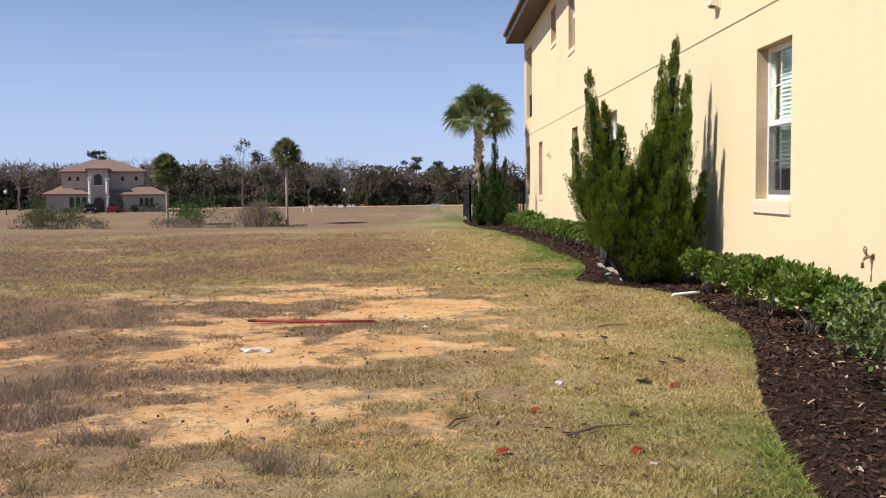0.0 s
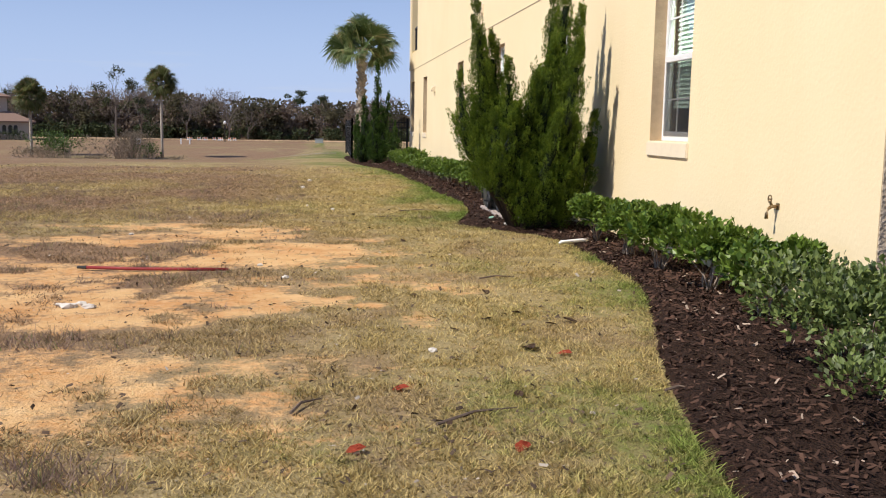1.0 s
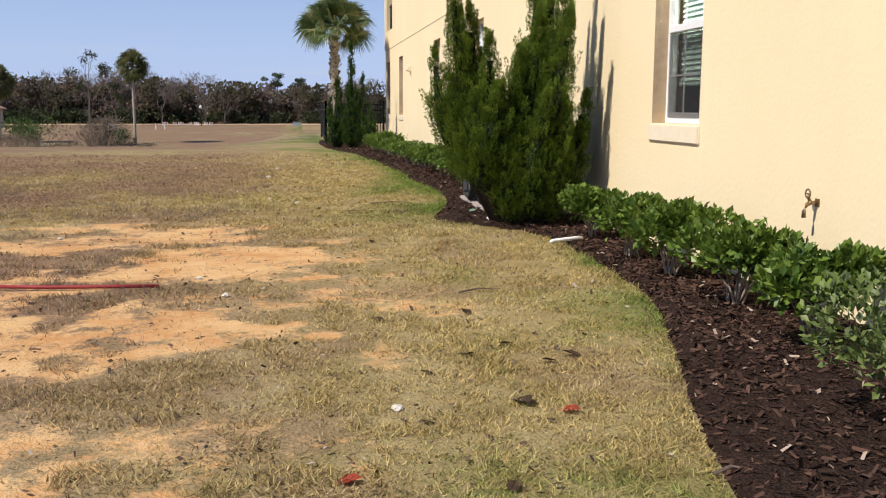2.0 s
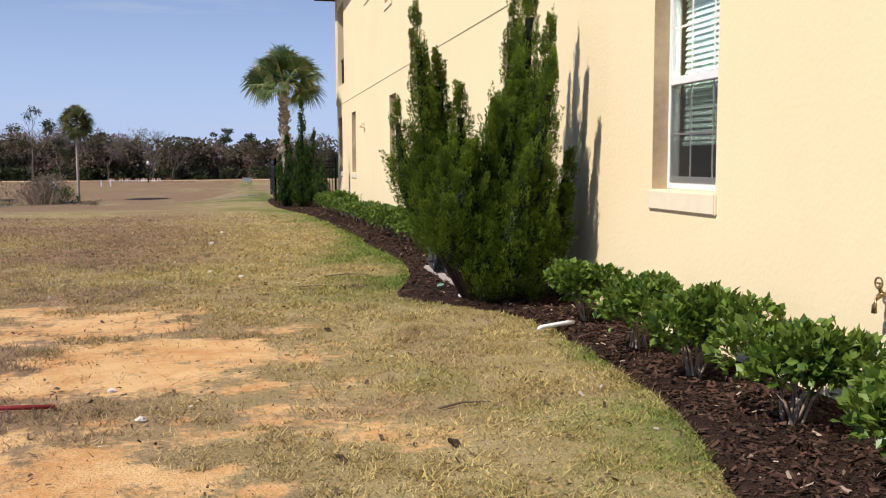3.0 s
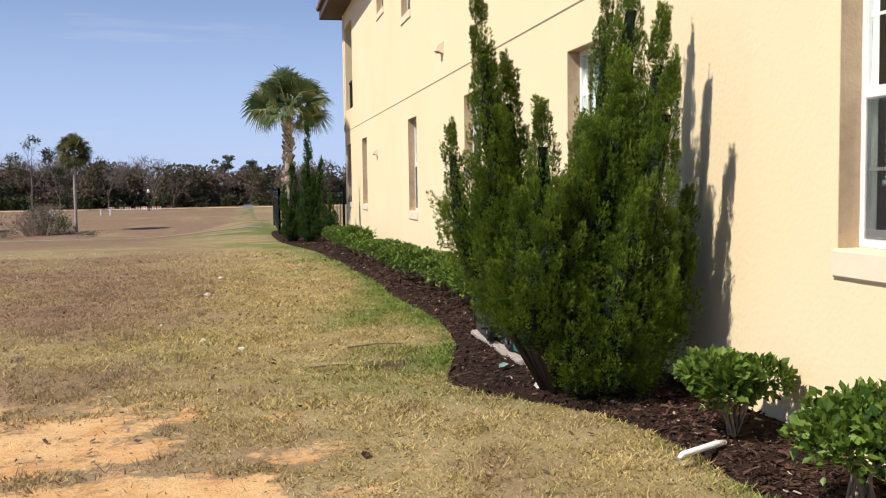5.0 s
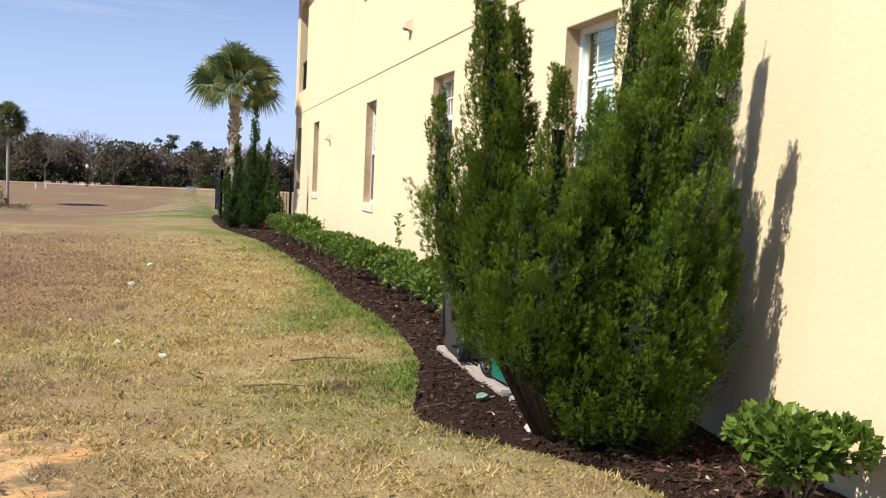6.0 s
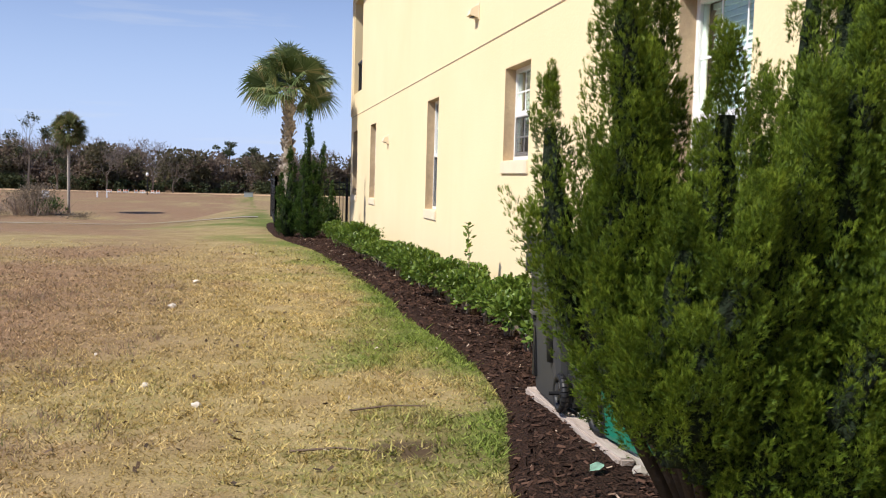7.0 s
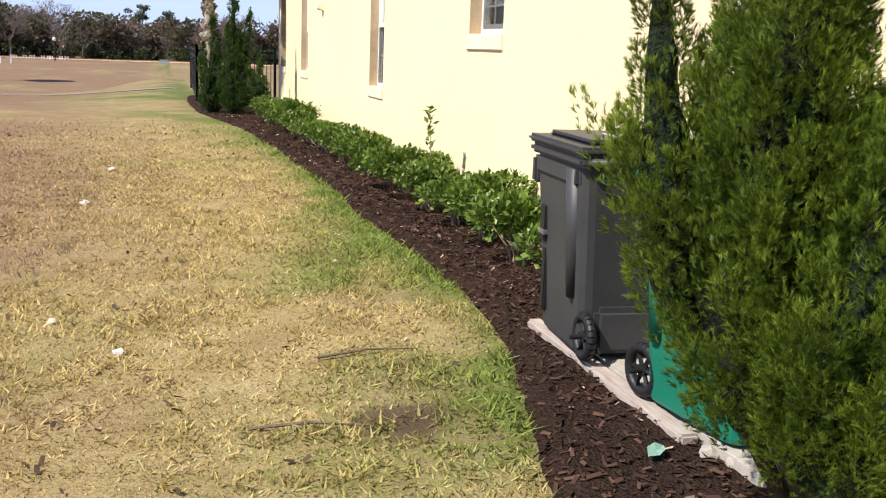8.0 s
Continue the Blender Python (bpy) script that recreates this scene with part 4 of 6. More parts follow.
# ---- the hedge ----
def shrub_meshes(seed, wide, tall, leaves, leaf, material, gap=0.3, skirt=0.21):
    """A leafy shrub on bare twigs: its crown and its stems."""
    rg = np.random.default_rng(seed)
    lobes = [(rg.normal(0, wide * 0.42), rg.normal(0, wide * 0.42), tall * rg.uniform(0.48, 0.74), wide * rg.uniform(0.40, 0.62)) for _ in range(8)]
    lobes.append((0, 0, tall * 0.58, wide * 0.68))
    pts, outs = [], []
    while sum(len(p) for p in pts) < leaves:
        lx, ly, lz, lr = lobes[rg.integers(len(lobes))]
        d = unit(rg.normal(size=(80, 3)))
        r = lr * (0.62 + 0.43 * rg.random(80) ** 0.6)
        p = np.array([lx, ly, lz]) + d * r[:, None] * np.array([1, 1, 0.72])
        ok = (p[:, 2] > skirt + 0.12 * rg.random(80)) & (p[:, 2] < tall * (0.96 + 0.09 * rg.random(80)))
        pts.append(p[ok])
        outs.append(d[ok])
    p, d = np.concatenate(pts)[:leaves], np.concatenate(outs)[:leaves]
    ahead = d * 0.8 + np.array([0, 0, 0.55]) + rg.normal(size=p.shape) * 0.5
    v, f = strewn(BROAD_V, LEAF_F, p, ahead, d * 0.5 + np.array([0, 0, 1.0]) + rg.normal(size=p.shape) * 0.45, leaf * (0.6 + 0.65 * rg.random(len(p))))
    # shoots that stand above the crown
    crown = mesh_np("crown", v, f, material)
    stems = []
    for k in range(9):
        a = rg.random() * math.tau
        e = Vector((math.cos(a) * wide * rg.uniform(0.3, 0.85), math.sin(a) * wide * rg.uniform(0.3, 0.85), tall * rg.uniform(0.4, 0.72)))
        m = Vector((e.x * 0.35 + rg.normal(0, 0.02), e.y * 0.35 + rg.normal(0, 0.02), e.z * 0.5))
        stems.append(tube(bmesh.new(), [(rg.normal(0, 0.03), rg.normal(0, 0.03), -0.05), m, e], [0.011, 0.008, 0.003], 5))
    return crown, stems


def shrub(at, seed, wide, tall, leaves, leaf, material, label, group, turn=0.0):
    t = thing("hedge_shrub", at, label, "shrub", group, turn)
    crown, stems = shrub_meshes(seed, wide, tall, leaves, leaf, material)
    put_mesh("crown", crown, t)
    for bm in stems:
        part("stem", bm, TWIG, t, "bare pale stem", True)
    return t


NEAR = "glossy green shrub pruned low, on bare twigs in mulch"
for i, (sx, sy, wd, tl) in enumerate(((3.31, 10.92, 0.29, 0.58), (3.26, 9.66, 0.30, 0.58), (3.24, 8.80, 0.33, 0.60), (3.24, 7.74, 0.32, 0.57), (3.24, 6.84, 0.30, 0.57))):
    shrub((sx, sy, bed_z(sx, sy) - 0.02), 40 + i, wd, tl, 2300, 0.064, SHRUB, NEAR, "shrubs along the house", 50 * i)
shrub((3.04, 5.3, bed_z(3.04, 5.3) - 0.02), 60, 0.5, 0.60, 4200, 0.044, SHRUB_GREY, "rounded shrub with small dark green leaves", "rounded shrubs")
shrub((3.55, 4.7, bed_z(3.5, 4.7) - 0.02), 62, 0.5, 0.58, 3600, 0.044, SHRUB_GREY, "rounded shrub with small dark green leaves", "rounded shrubs")
shrub((2.72, 4.25, bed_z(2.7, 4.25) - 0.02), 61, 0.38, 0.36, 2800, 0.035, SHRUB_GREY, "low straggling shrub with small dark leaves", "rounded shrubs")
HEDGE = "shrub of a low glossy green hedge along the wall"
kinds = [shrub((3.28, 15.75, bed_z(3.28, 15.75) - 0.02), 70, 0.36, 0.60, 2100, 0.056, SHRUB, HEDGE, "hedge shrubs"),
         shrub((3.24, 16.5, bed_z(3.24, 16.5) - 0.02), 71, 0.37, 0.58, 2000, 0.058, SHRUB, HEDGE, "hedge shrubs"),
         shrub((3.26, 17.35, bed_z(3.26, 17.35) - 0.02), 72, 0.39, 0.62, 2000, 0.058, SHRUB, HEDGE, "hedge shrubs")]
hy = 18.15
i = 0
while hy < 31.2:
    hx = np.interp(hy, [18, 22, 26, 31], [3.26, 3.12, 2.98, 2.85])
    o = copy_thing(kinds[i % 3], pose(hx, hy, bed_z(hx, hy) - 0.02 - 0.05 * smooth(hy, 20, 32), 0, 0, 73 * i))
    s = random.uniform(0.9, 1.08)
    o.scale = (s, s, s * random.uniform(0.88, 1.05))
    hy += random.uniform(0.72, 0.86)
    i += 1
# a tall shoot that escaped the clippers
sprig = thing("hedge_sprig", (3.3, 19.3, bed_z(3.3, 19.3) + 0.4), "single tall leafy shoot above the hedge", "shrub")
bm = tube(bmesh.new(), [(0, 0, -0.42), (0.02, 0, 0.2), (0.0, 0.03, 0.56)], [0.008, 0.006, 0.002], 5)
part("stem", bm, TWIG, sprig)
rg = np.random.default_rng(9)
h = rg.random(46)
p = np.stack([rg.normal(0, 0.012, 46), rg.normal(0, 0.012, 46), 0.05 + 0.52 * h], -1)
v, f = strewn(LEAF_V, LEAF_F, p, np.stack([rg.normal(size=46), rg.normal(size=46), np.full(46, 0.6)], -1), rg.normal(size=(46, 3)) + [0, 0, 1], 0.05 + 0.05 * rg.random(46))
put_mesh("foliage", mesh_np("foliage", v, f, SHRUB), sprig)


# ---- palms ----
def fan_palm(at, crown_z, crown_r, trunk_r, label, seed, leaf_mat, fronds=34, fingers=22, boots=70, lean=(0, 0), drop=118):
    """A cabbage palm: a trunk with old leaf bases and a round crown of fan fronds."""
    rg = np.random.default_rng(seed)
    t = thing("palm_tree", at, label, "palm tree", "palms")
    tube_pts = [(lean[0] * (k / 8) ** 2, lean[1] * (k / 8) ** 2, crown_z * k / 8) for k in range(9)]
    bm = tube(bmesh.new(), tube_pts, [trunk_r * (1.25 if k == 0 else 1.0) for k in range(9)], 12)
    part("trunk", bm, PALM_BARK, t, shade=True)
    if boots:
        vs, fs = [], []
        bv = np.array([(0, -0.5, 0), (0, 0.5, 0), (1, -0.22, 0.12), (1, 0.22, 0.12), (0.95, 0, 0.35)])
        bf = np.array([(0, 1, 3), (0, 3, 2), (2, 3, 4), (0, 2, 4), (1, 4, 3), (0, 4, 1)])
        hh = crown_z * (0.35 + 0.63 * rg.random(boots))
        a = rg.random(boots) * math.tau
        out = np.stack([np.cos(a), np.sin(a), np.zeros(boots)], -1)
        base = np.stack([lean[0] * (hh / crown_z) ** 2, lean[1] * (hh / crown_z) ** 2, hh], -1) + out * trunk_r * 0.9
        v, f = strewn(bv, bf, base, out * 0.45 + [0, 0, 1], out, np.full(boots, trunk_r * 1.7) * (0.7 + 0.5 * rg.random(boots)))
        put_mesh("trunk_sheath", mesh_np("leaf_bases", v, f, PALM_BARK), t, "criss-cross stubs of old fronds")
    top = np.array([lean[0], lean[1], crown_z])
    vs, fs, n = [], [], 0
    stalks = bmesh.new()
    for k in range(fronds):
        az = k * 2.39996 + rg.normal(0, 0.2)
        el = radians(80 - drop * ((k + 0.5) / fronds) ** 0.9 + rg.normal(0, 9))
        d = np.array([math.cos(az) * math.cos(el), math.sin(az) * math.cos(el), math.sin(el)])
        if boots:
            d = unit(d * np.array([1, 1, 0.72]))
        side = unit(np.cross(d, [0, 0, 1.0]) + 1e-6)
        over = np.cross(side, d)
        roll = rg.normal(0, 0.75)
        side, over = side * math.cos(roll) + over * math.sin(roll), over * math.cos(roll) - side * math.sin(roll)
        hub = top + d * crown_r * rg.uniform(0.42, 0.55) - np.array([0, 0, 0.06 * crown_r * math.cos(el)])
        tube(stalks, [Vector(top), Vector((top + hub) / 2 + np.array([0, 0, 0.04 * crown_r])), Vector(hub)], [0.022, 0.016, 0.012], 4, False)
        reach = crown_r * rg.uniform(0.48, 0.62)
        for j in range(fingers):
            a = radians(-118 + 236 * j / (fingers - 1))
            w = d * math.cos(a) + side * math.sin(a)
            ln = reach * (0.72 + 0.28 * math.cos(a * 0.6)) * rg.uniform(0.88, 1.05)
            lift = over * (0.10 * math.cos(a) - 0.02) * ln
            m = hub + w * ln * 0.6 + lift
            e = hub + w * ln * 0.97 + lift * 0.3 - np.array([0, 0, 1.0]) * ln * rg.uniform(0.1, 0.36)
            q = unit(np.cross(w, over)) * reach * (0.026 if boots else 0.042)
            vs += [hub - q * 0.3, hub + q * 0.3, m + q, m - q, e]
            fs += [(n, n + 1, n + 2), (n, n + 2, n + 3), (n + 3, n + 2, n + 4)]
            n += 5
        if boots:
            put_mesh("frond", mesh_np("frond", np.array(vs), np.array(fs), leaf_mat), t)
            vs, fs, n = [], [], 0
    if vs:
        put_mesh("crown", mesh_np("crown", np.array(vs), np.array(fs), leaf_mat), t)
    part("stalk_cluster", stalks, leaf_mat, t)
    return t


fan_palm((1.84, 35.3, float(land(1.84, 35.3))), 4.05, 1.45, 0.11, "cabbage palm with a rough trunk behind the junipers", 3, PALM_LEAF, 38, 40, 130, (0.1, 0), 108)

# ---- the iron fence ----
fence = thing("iron_fence", (0, 0, float(land(2.6, 37.2))), "black iron picket fence from the house corner", "fence")
def fence_run(a, b, step=0.11):
    a, b = Vector(a), Vector(b)
    n = int((b - a).length / step)
    d = (b - a).normalized()
    for z in (0.18, 1.22, 1.42):
        part("rail", tube(bmesh.new(), [a + Vector((0, 0, z)), b + Vector((0, 0, z))], 0.02, 4), IRON, fence)
    first = None
    for k in range(n + 1):
        p = a + d * (k * step)
        if first is None:
            first = part("picket", boxes(((-0.009, -0.009, 0.05), (0.009, 0.009, 1.5))), IRON, fence)
            first.matrix_basis = Matrix.Translation(p)
        else:
            o = put_mesh("picket", first.data, fence)
            o.matrix_basis = Matrix.Translation(p)
    for p in (a, b):
        o = part("post", boxes(((-0.035, -0.035, -0.3), (0.035, 0.035, 1.56)), bevel=0.008), IRON, fence)
        o.matrix_basis = Matrix.Translation(p)


fence_run((WALL_X - 0.05, 36.75, 0), (1.62, 37.0, 0))
fence_run((1.62, 37.0, 0), (1.75, 48.0, 0))


# ---- the waste carts and their pad ----
PADZ = bed_z(3.0, 14.2) + 0.05
pad = thing("concrete_pad", (0, 0, 0), "pale concrete pad edged with weathered timber", "pad")
part("slab", boxes(((2.825, 12.9, PADZ - 0.12), (3.66, 15.0, PADZ)), bevel=0.012), CONCRETE, pad)
eb = boxes(((2.73, 13.3, PADZ - 0.14), (2.82, 15.02, PADZ - 0.006)), bevel=0.012)
for v in eb.verts:
    v.co.x += 0.01 * math.sin(v.co.y * 5)
part("timber_edge", eb, TIMBER, pad, "weathered grey timber edging")


def cart(at, turn, body_mat, dark, label):
    """A wheeled waste cart: tapered body with ribs, a lid with a rim, handle and two wheels. Its front looks along -y."""
    t = thing("waste_cart", at, label, "waste cart", "waste carts", turn)
    w, d, h = 0.65, 0.74, 1.0
    bm = bmesh.new()
    rows = []
    for z, k in ((0.0, 0.80), (0.02, 0.82), (0.55, 0.92), (0.80, 0.97), (h, 1.0)):
        ring = []
        hw, hd = w / 2 * k, d / 2 * k
        for qx, qy in ((-1, -1), (1, -1), (1, 1), (-1, 1)):
            for a in range(4):
                th = math.atan2(qy, qx) - math.pi / 4 + a * math.pi / 6
                r = 0.07
                ring.append(bm.verts.new((qx * (hw - r) + r * math.cos(th), qy * (hd - r) + r * math.sin(th), z + 0.02)))
        rows.append(ring)
    for r0, r1 in zip(rows, rows[1:]):
        for k in range(16):
            bm.faces.new((r0[k], r0[(k + 1) % 16], r1[(k + 1) % 16], r1[k]))
    bm.faces.new(rows[0][::-1])
    bm.faces.new(rows[-1])
    bmesh.ops.recalc_face_normals(bm, faces=bm.faces[:])
    part("body", bm, body_mat, t, shade=False)
    part("rim", boxes(((-w / 2 - 0.025, -d / 2 - 0.025, h - 0.035), (w / 2 + 0.025, d / 2 + 0.025, h + 0.02)), bevel=0.018), body_mat, t)
    # shoulders, ribs and the grab bar on the front
    part("shoulder", boxes(((-w / 2 - 0.012, -d / 2 - 0.012, h - 0.20), (w / 2 + 0.012, -d / 2 + 0.05, h - 0.05)), bevel=0.015), body_mat, t)
    # solid black block: the shade inside the pocket put into its colour
    part("grab_pocket_shade", boxes(((-0.13, -d / 2 * 0.94 - 0.004, 0.42), (0.13, -d / 2 * 0.94 + 0.05, 0.66)), bevel=0.006), dark, t)
    part("grab_bar", tube(bmesh.new(), [(-0.14, -d / 2 * 0.95 - 0.012, 0.53), (0.14, -d / 2 * 0.95 - 0.012, 0.53)], 0.013, 8), plain("galvanized_bar", (0.45, 0.45, 0.44), 0.4, metal=0.9), t)
    for k in (-1, 1):
        rb = boxes(((-0.02, -0.012, 0.06), (0.02, 0.01, h - 0.2)), bevel=0.006)
        for v in rb.verts:
            v.co.y += -d / 2 * (0.82 + 0.17 * v.co.z / h) + 0.0
            v.co.x += k * 0.2
        part("rib", rb, body_mat, t)
    for k in (-1, 1):
        # black blocks again carry the shade of the side recesses as colour
        part("side_pocket_shade", boxes(((k * w / 2 * 0.93 - 0.02, -d / 2 + 0.12, 0.50), (k * w / 2 * 0.93 + 0.014, -d / 2 + 0.2, 0.70)), ((k * w / 2 * 0.88 - 0.02, -d / 2 + 0.13, 0.12), (k * w / 2 * 0.88 + 0.012, -d / 2 + 0.19, 0.47)), bevel=0.008), dark, t)
        part("side_bar", boxes(((k * w / 2 * 0.94 - 0.01, -d / 2 + 0.11, 0.54), (k * w / 2 * 0.94 + 0.02, -d / 2 + 0.21, 0.565)), bevel=0.004), plain("galvanized_bar", (0.45, 0.45, 0.44), 0.4, metal=0.9), t)
        part("side_shoulder", boxes(((k * w / 2 - 0.03, -d / 2 + 0.05, h - 0.14), (k * w / 2 + 0.012, d / 2 - 0.05, h - 0.03)), bevel=0.02), body_mat, t)
        part("corner_column", tube(bmesh.new(), [(k * (w / 2 * 0.86), d / 2 - 0.15, 0.3), (k * (w / 2 * 0.93), d / 2 - 0.13, h - 0.05)], [0.035, 0.06], 10), body_mat, t, shade=True)
    # lid, a shallow dome with a lip
    lb = bmesh.new()
    box(lb, (-w / 2 - 0.035, -d / 2 - 0.045, h + 0.022), (w / 2 + 0.035, d / 2 + 0.03, h + 0.065), 0.016)
    lid = part("lid", lb, body_mat, t)
    part("lid_panel", boxes(((-w / 2 + 0.05, -d / 2 + 0.05, h + 0.06), (w / 2 - 0.05, d / 2 - 0.08, h + 0.092)), bevel=0.02), body_mat, lid)
    part("lid_label", boxes(((-0.14, -0.1, h + 0.092), (0.06, 0.06, h + 0.0945))), plain("pale_sticker", (0.62, 0.62, 0.6), 0.5), lid, "pale worn sticker")
    part("handle", tube(bmesh.new(), [(-w / 2 + 0.02, d / 2, h - 0.02), (-w / 2 + 0.02, d / 2 + 0.07, h), (w / 2 - 0.02, d / 2 + 0.07, h), (w / 2 - 0.02, d / 2, h - 0.02)], 0.017, 8), body_mat, t, shade=True)
    part("axle", tube(bmesh.new(), [(-w / 2 + 0.0, d / 2 - 0.03, 0.125), (w / 2 - 0.0, d / 2 - 0.03, 0.125)], 0.012, 8), dark, t)
    part("wheel_housing", boxes(((-w / 2 * 0.62, d / 2 * 0.7, 0.03), (w / 2 * 0.62, d / 2 * 0.98, 0.27)), bevel=0.03), body_mat, t)
    for k in (-1, 1):
        cxw = k * (w / 2 - 0.075)
        wheel = part("wheel", tube(bmesh.new(), [(cxw - 0.012, d / 2 - 0.03, 0.125), (cxw + 0.012, d / 2 - 0.03, 0.125)], 0.03, 12), dark, t)
        tr = bmesh.new()
        for s in range(24):
            a, b = s * math.tau / 24, (s + 1) * math.tau / 24
            tube(tr, [(cxw, d / 2 - 0.03 + 0.10 * math.cos(a), 0.125 + 0.10 * math.sin(a)), (cxw, d / 2 - 0.03 + 0.10 * math.cos(b), 0.125 + 0.10 * math.sin(b))], 0.026, 8, False)
        bmesh.ops.remove_doubles(tr, verts=tr.verts[:], dist=0.002)
        part("tyre", tr, CART_DARK, wheel, shade=True)
        sp = bmesh.new()
        for s in range(6):
            a = s * math.tau / 6
            tube(sp, [(cxw, d / 2 - 0.03, 0.125), (cxw, d / 2 - 0.03 + 0.09 * math.cos(a), 0.125 + 0.09 * math.sin(a))], 0.011, 5)
        part("rim", sp, CART_DARK, wheel)
    return t


cart((2.99, 14.56, PADZ), 180 - 4, CART, CART_DARK, "charcoal grey wheeled waste cart with a closed lid")
cart((3.06, 13.42, PADZ), 7, GREEN_CART, CART_DARK, "green wheeled recycling cart half hidden by the juniper")


# ---- small things on the ground ----
def pipe_bit():
    t = thing("downspout_piece", (2.97, 10.62, bed_z(2.97, 10.62) + 0.02), "short white plastic pipe lying on the mulch", "pipe", turn=26)
    part("pipe", tube(bmesh.new(), [(-0.2, 0, 0.0), (-0.17, 0, 0.012), (0.12, 0, 0.016), (0.2, 0, 0.012)], [0.012, 0.017, 0.019, 0.015], 10), PLASTIC_WHITE, t, shade=True)


pipe_bit()
pole = thing("red_pole", (-1.085, 9.1, float(land(-1.085, 9.1)) + 0.02), "faded red pole lying on the bare sand", "pole", turn=-7.5)
part("shaft", tube(bmesh.new(), [(-0.6, 0, 0.01), (-0.2, 0, 0.004), (0.2, 0, 0.008), (0.6, 0, 0.012)], 0.014, 8), RED, pole, shade=True)
part("tip", tube(bmesh.new(), [(-0.68, 0, 0.01), (-0.6, 0, 0.01)], [0.012, 0.017], 8), IRON, pole, "dark pole end")


def stone(at, size, seed, material, label, name="stone", category="stone", flat=0.5, group="loose stones"):
    rg = random.Random(seed)
    bm = bmesh.new()
    bmesh.ops.create_icosphere(bm, subdivisions=2, radius=size)
    for v in bm.verts:
        v.co *= 1 + 0.5 * (noise.noise(v.co * (1.6 / size) + Vector((seed, 0, 0))))
        v.co.z *= flat
    ob = part(name, bm, material)
    ob.matrix_basis = pose(at[0], at[1], float(land(at[0], at[1])) + size * flat * 0.55 + (at[2] if len(at) > 2 else 0), 0, 0, rg.uniform(0, 360))
    return tagged(ob, label, category, group)


for k, (sx, sy, ss) in enumerate(((-1.42, 7.52, 0.055), (-1.28, 7.50, 0.045), (-1.36, 7.62, 0.04), (-1.5, 7.6, 0.03))):
    stone((sx, sy), ss, k, STONE, "chalky white broken stone on the sand", flat=0.4)
stone((2.62, 12.4, 0.05), 0.045, 7, STONE, "pale stone at the foot of the juniper", flat=0.8)
for k, (sx, sy, ss) in enumerate(((2.80, 13.2, 0.04), (2.86, 13.1, 0.05))):
    stone((sx, sy, 0.03), ss, 50 + k, CONCRETE, "broken grey concrete lump beside the timber edging", flat=0.7)
for k, (sx, sy, ss) in enumerate(((-0.0, 8.7, 0.03), (0.5, 15.0, 0.035), (0.0, 19.6, 0.05), (0.12, 15.6, 0.03), (-0.25, 9.45, 0.025), (0.12, 22.3, 0.05), (-1.8, 11.8, 0.03), (0.9, 6.1, 0.025))):
    stone((sx, sy), ss, 20 + k, STONE, "small pale pebble in the grass", flat=0.6)


def leaf_litter(at, size, material, label, turn):
    bm = bmesh.new()
    pts = [(0, 0, 0), (0.35, 0.3, 0.1), (0.75, 0.24, 0.16), (1, 0, 0.05), (0.7, -0.26, 0.14), (0.3, -0.28, 0.08)]
    vs = [bm.verts.new(((x - 0.5) * size, y * size, z * size)) for x, y, z in pts]
    mid = bm.verts.new((0, 0, 0.02 * size))
    for a, b in zip(vs, vs[1:] + vs[:1]):
        bm.faces.new((a, b, mid))
    bmesh.ops.solidify(bm, geom=bm.faces[:], thickness=0.002)
    ob = part("dead_leaf", bm, material)
    ob.matrix_basis = pose(at[0], at[1], float(land(at[0], at[1])) + 0.012, 8, -6, turn)
    return tagged(ob, label, "leaf", "fallen leaves")


for k, (sx, sy, ss, red) in enumerate(((0.65, 5.34, 0.09, 1), (1.06, 4.48, 0.10, 0.5), (1.53, 7.91, 0.11, 0), (1.9, 6.85, 0.12, 0), (1.75, 6.75, 0.09, 0), (1.35, 6.9, 0.12, 0), (1.45, 6.1, 0.15, 0), (1.62, 5.95, 0.1, 0.6),
                                       (0.4, 4.5, 0.09, 0.6), (1.2, 5.2, 0.08, 0), (0.97, 7.8, 0.08, 0), (1.1, 6.6, 0.08, 0), (1.6, 7.1, 0.1, 0), (1.0, 5.9, 0.07, 0), (0.8, 4.8, 0.08, 0), (2.4, 6.0, 0.08, 0.6), (2.3, 5.0, 0.09, 0.6), (1.2, 11.2, 0.09, 0), (2.75, 5.8, 0.06, 1))):
    leaf_litter((sx, sy), ss, RED_LEAF if red >= 0.5 else DEAD_LEAF, "red-brown fallen leaf in the grass" if red >= 0.5 else "curled dark brown fallen leaf in the grass", 47 * k)
# a torn scrap and the dug-up spot in the lawn
scrap = leaf_litter((2.57, 13.22), 0.11, plain("pale_green_paper", (0.42, 0.66, 0.54), 0.6), "torn pale green paper scrap on the mulch", 30)
scrap.name = "paper_scrap"
tagged(scrap, category="litter")
scrap.location.z += 0.05
# twigs in the lawn
for k, (sx, sy, ln, tn) in enumerate(((1.75, 8.6, 0.32, 15), (1.74, 14.75, 0.55, 8), (0.95, 4.9, 0.45, 30), (2.0, 5.2, 0.16, 5), (0.2, 5.1, 0.25, 60), (1.3, 13.85, 0.5, -5))):
    w = thing("twig", (sx, sy, float(land(sx, sy)) + 0.015), "thin dry twig lying in the grass", "twig", "twigs", tn)
    part("stick", tube(bmesh.new(), [(-ln / 2, 0, 0), (0, 0.02, 0.012), (ln / 2, -0.01, 0.0)], [0.008, 0.007, 0.003], 5), BARK, w)
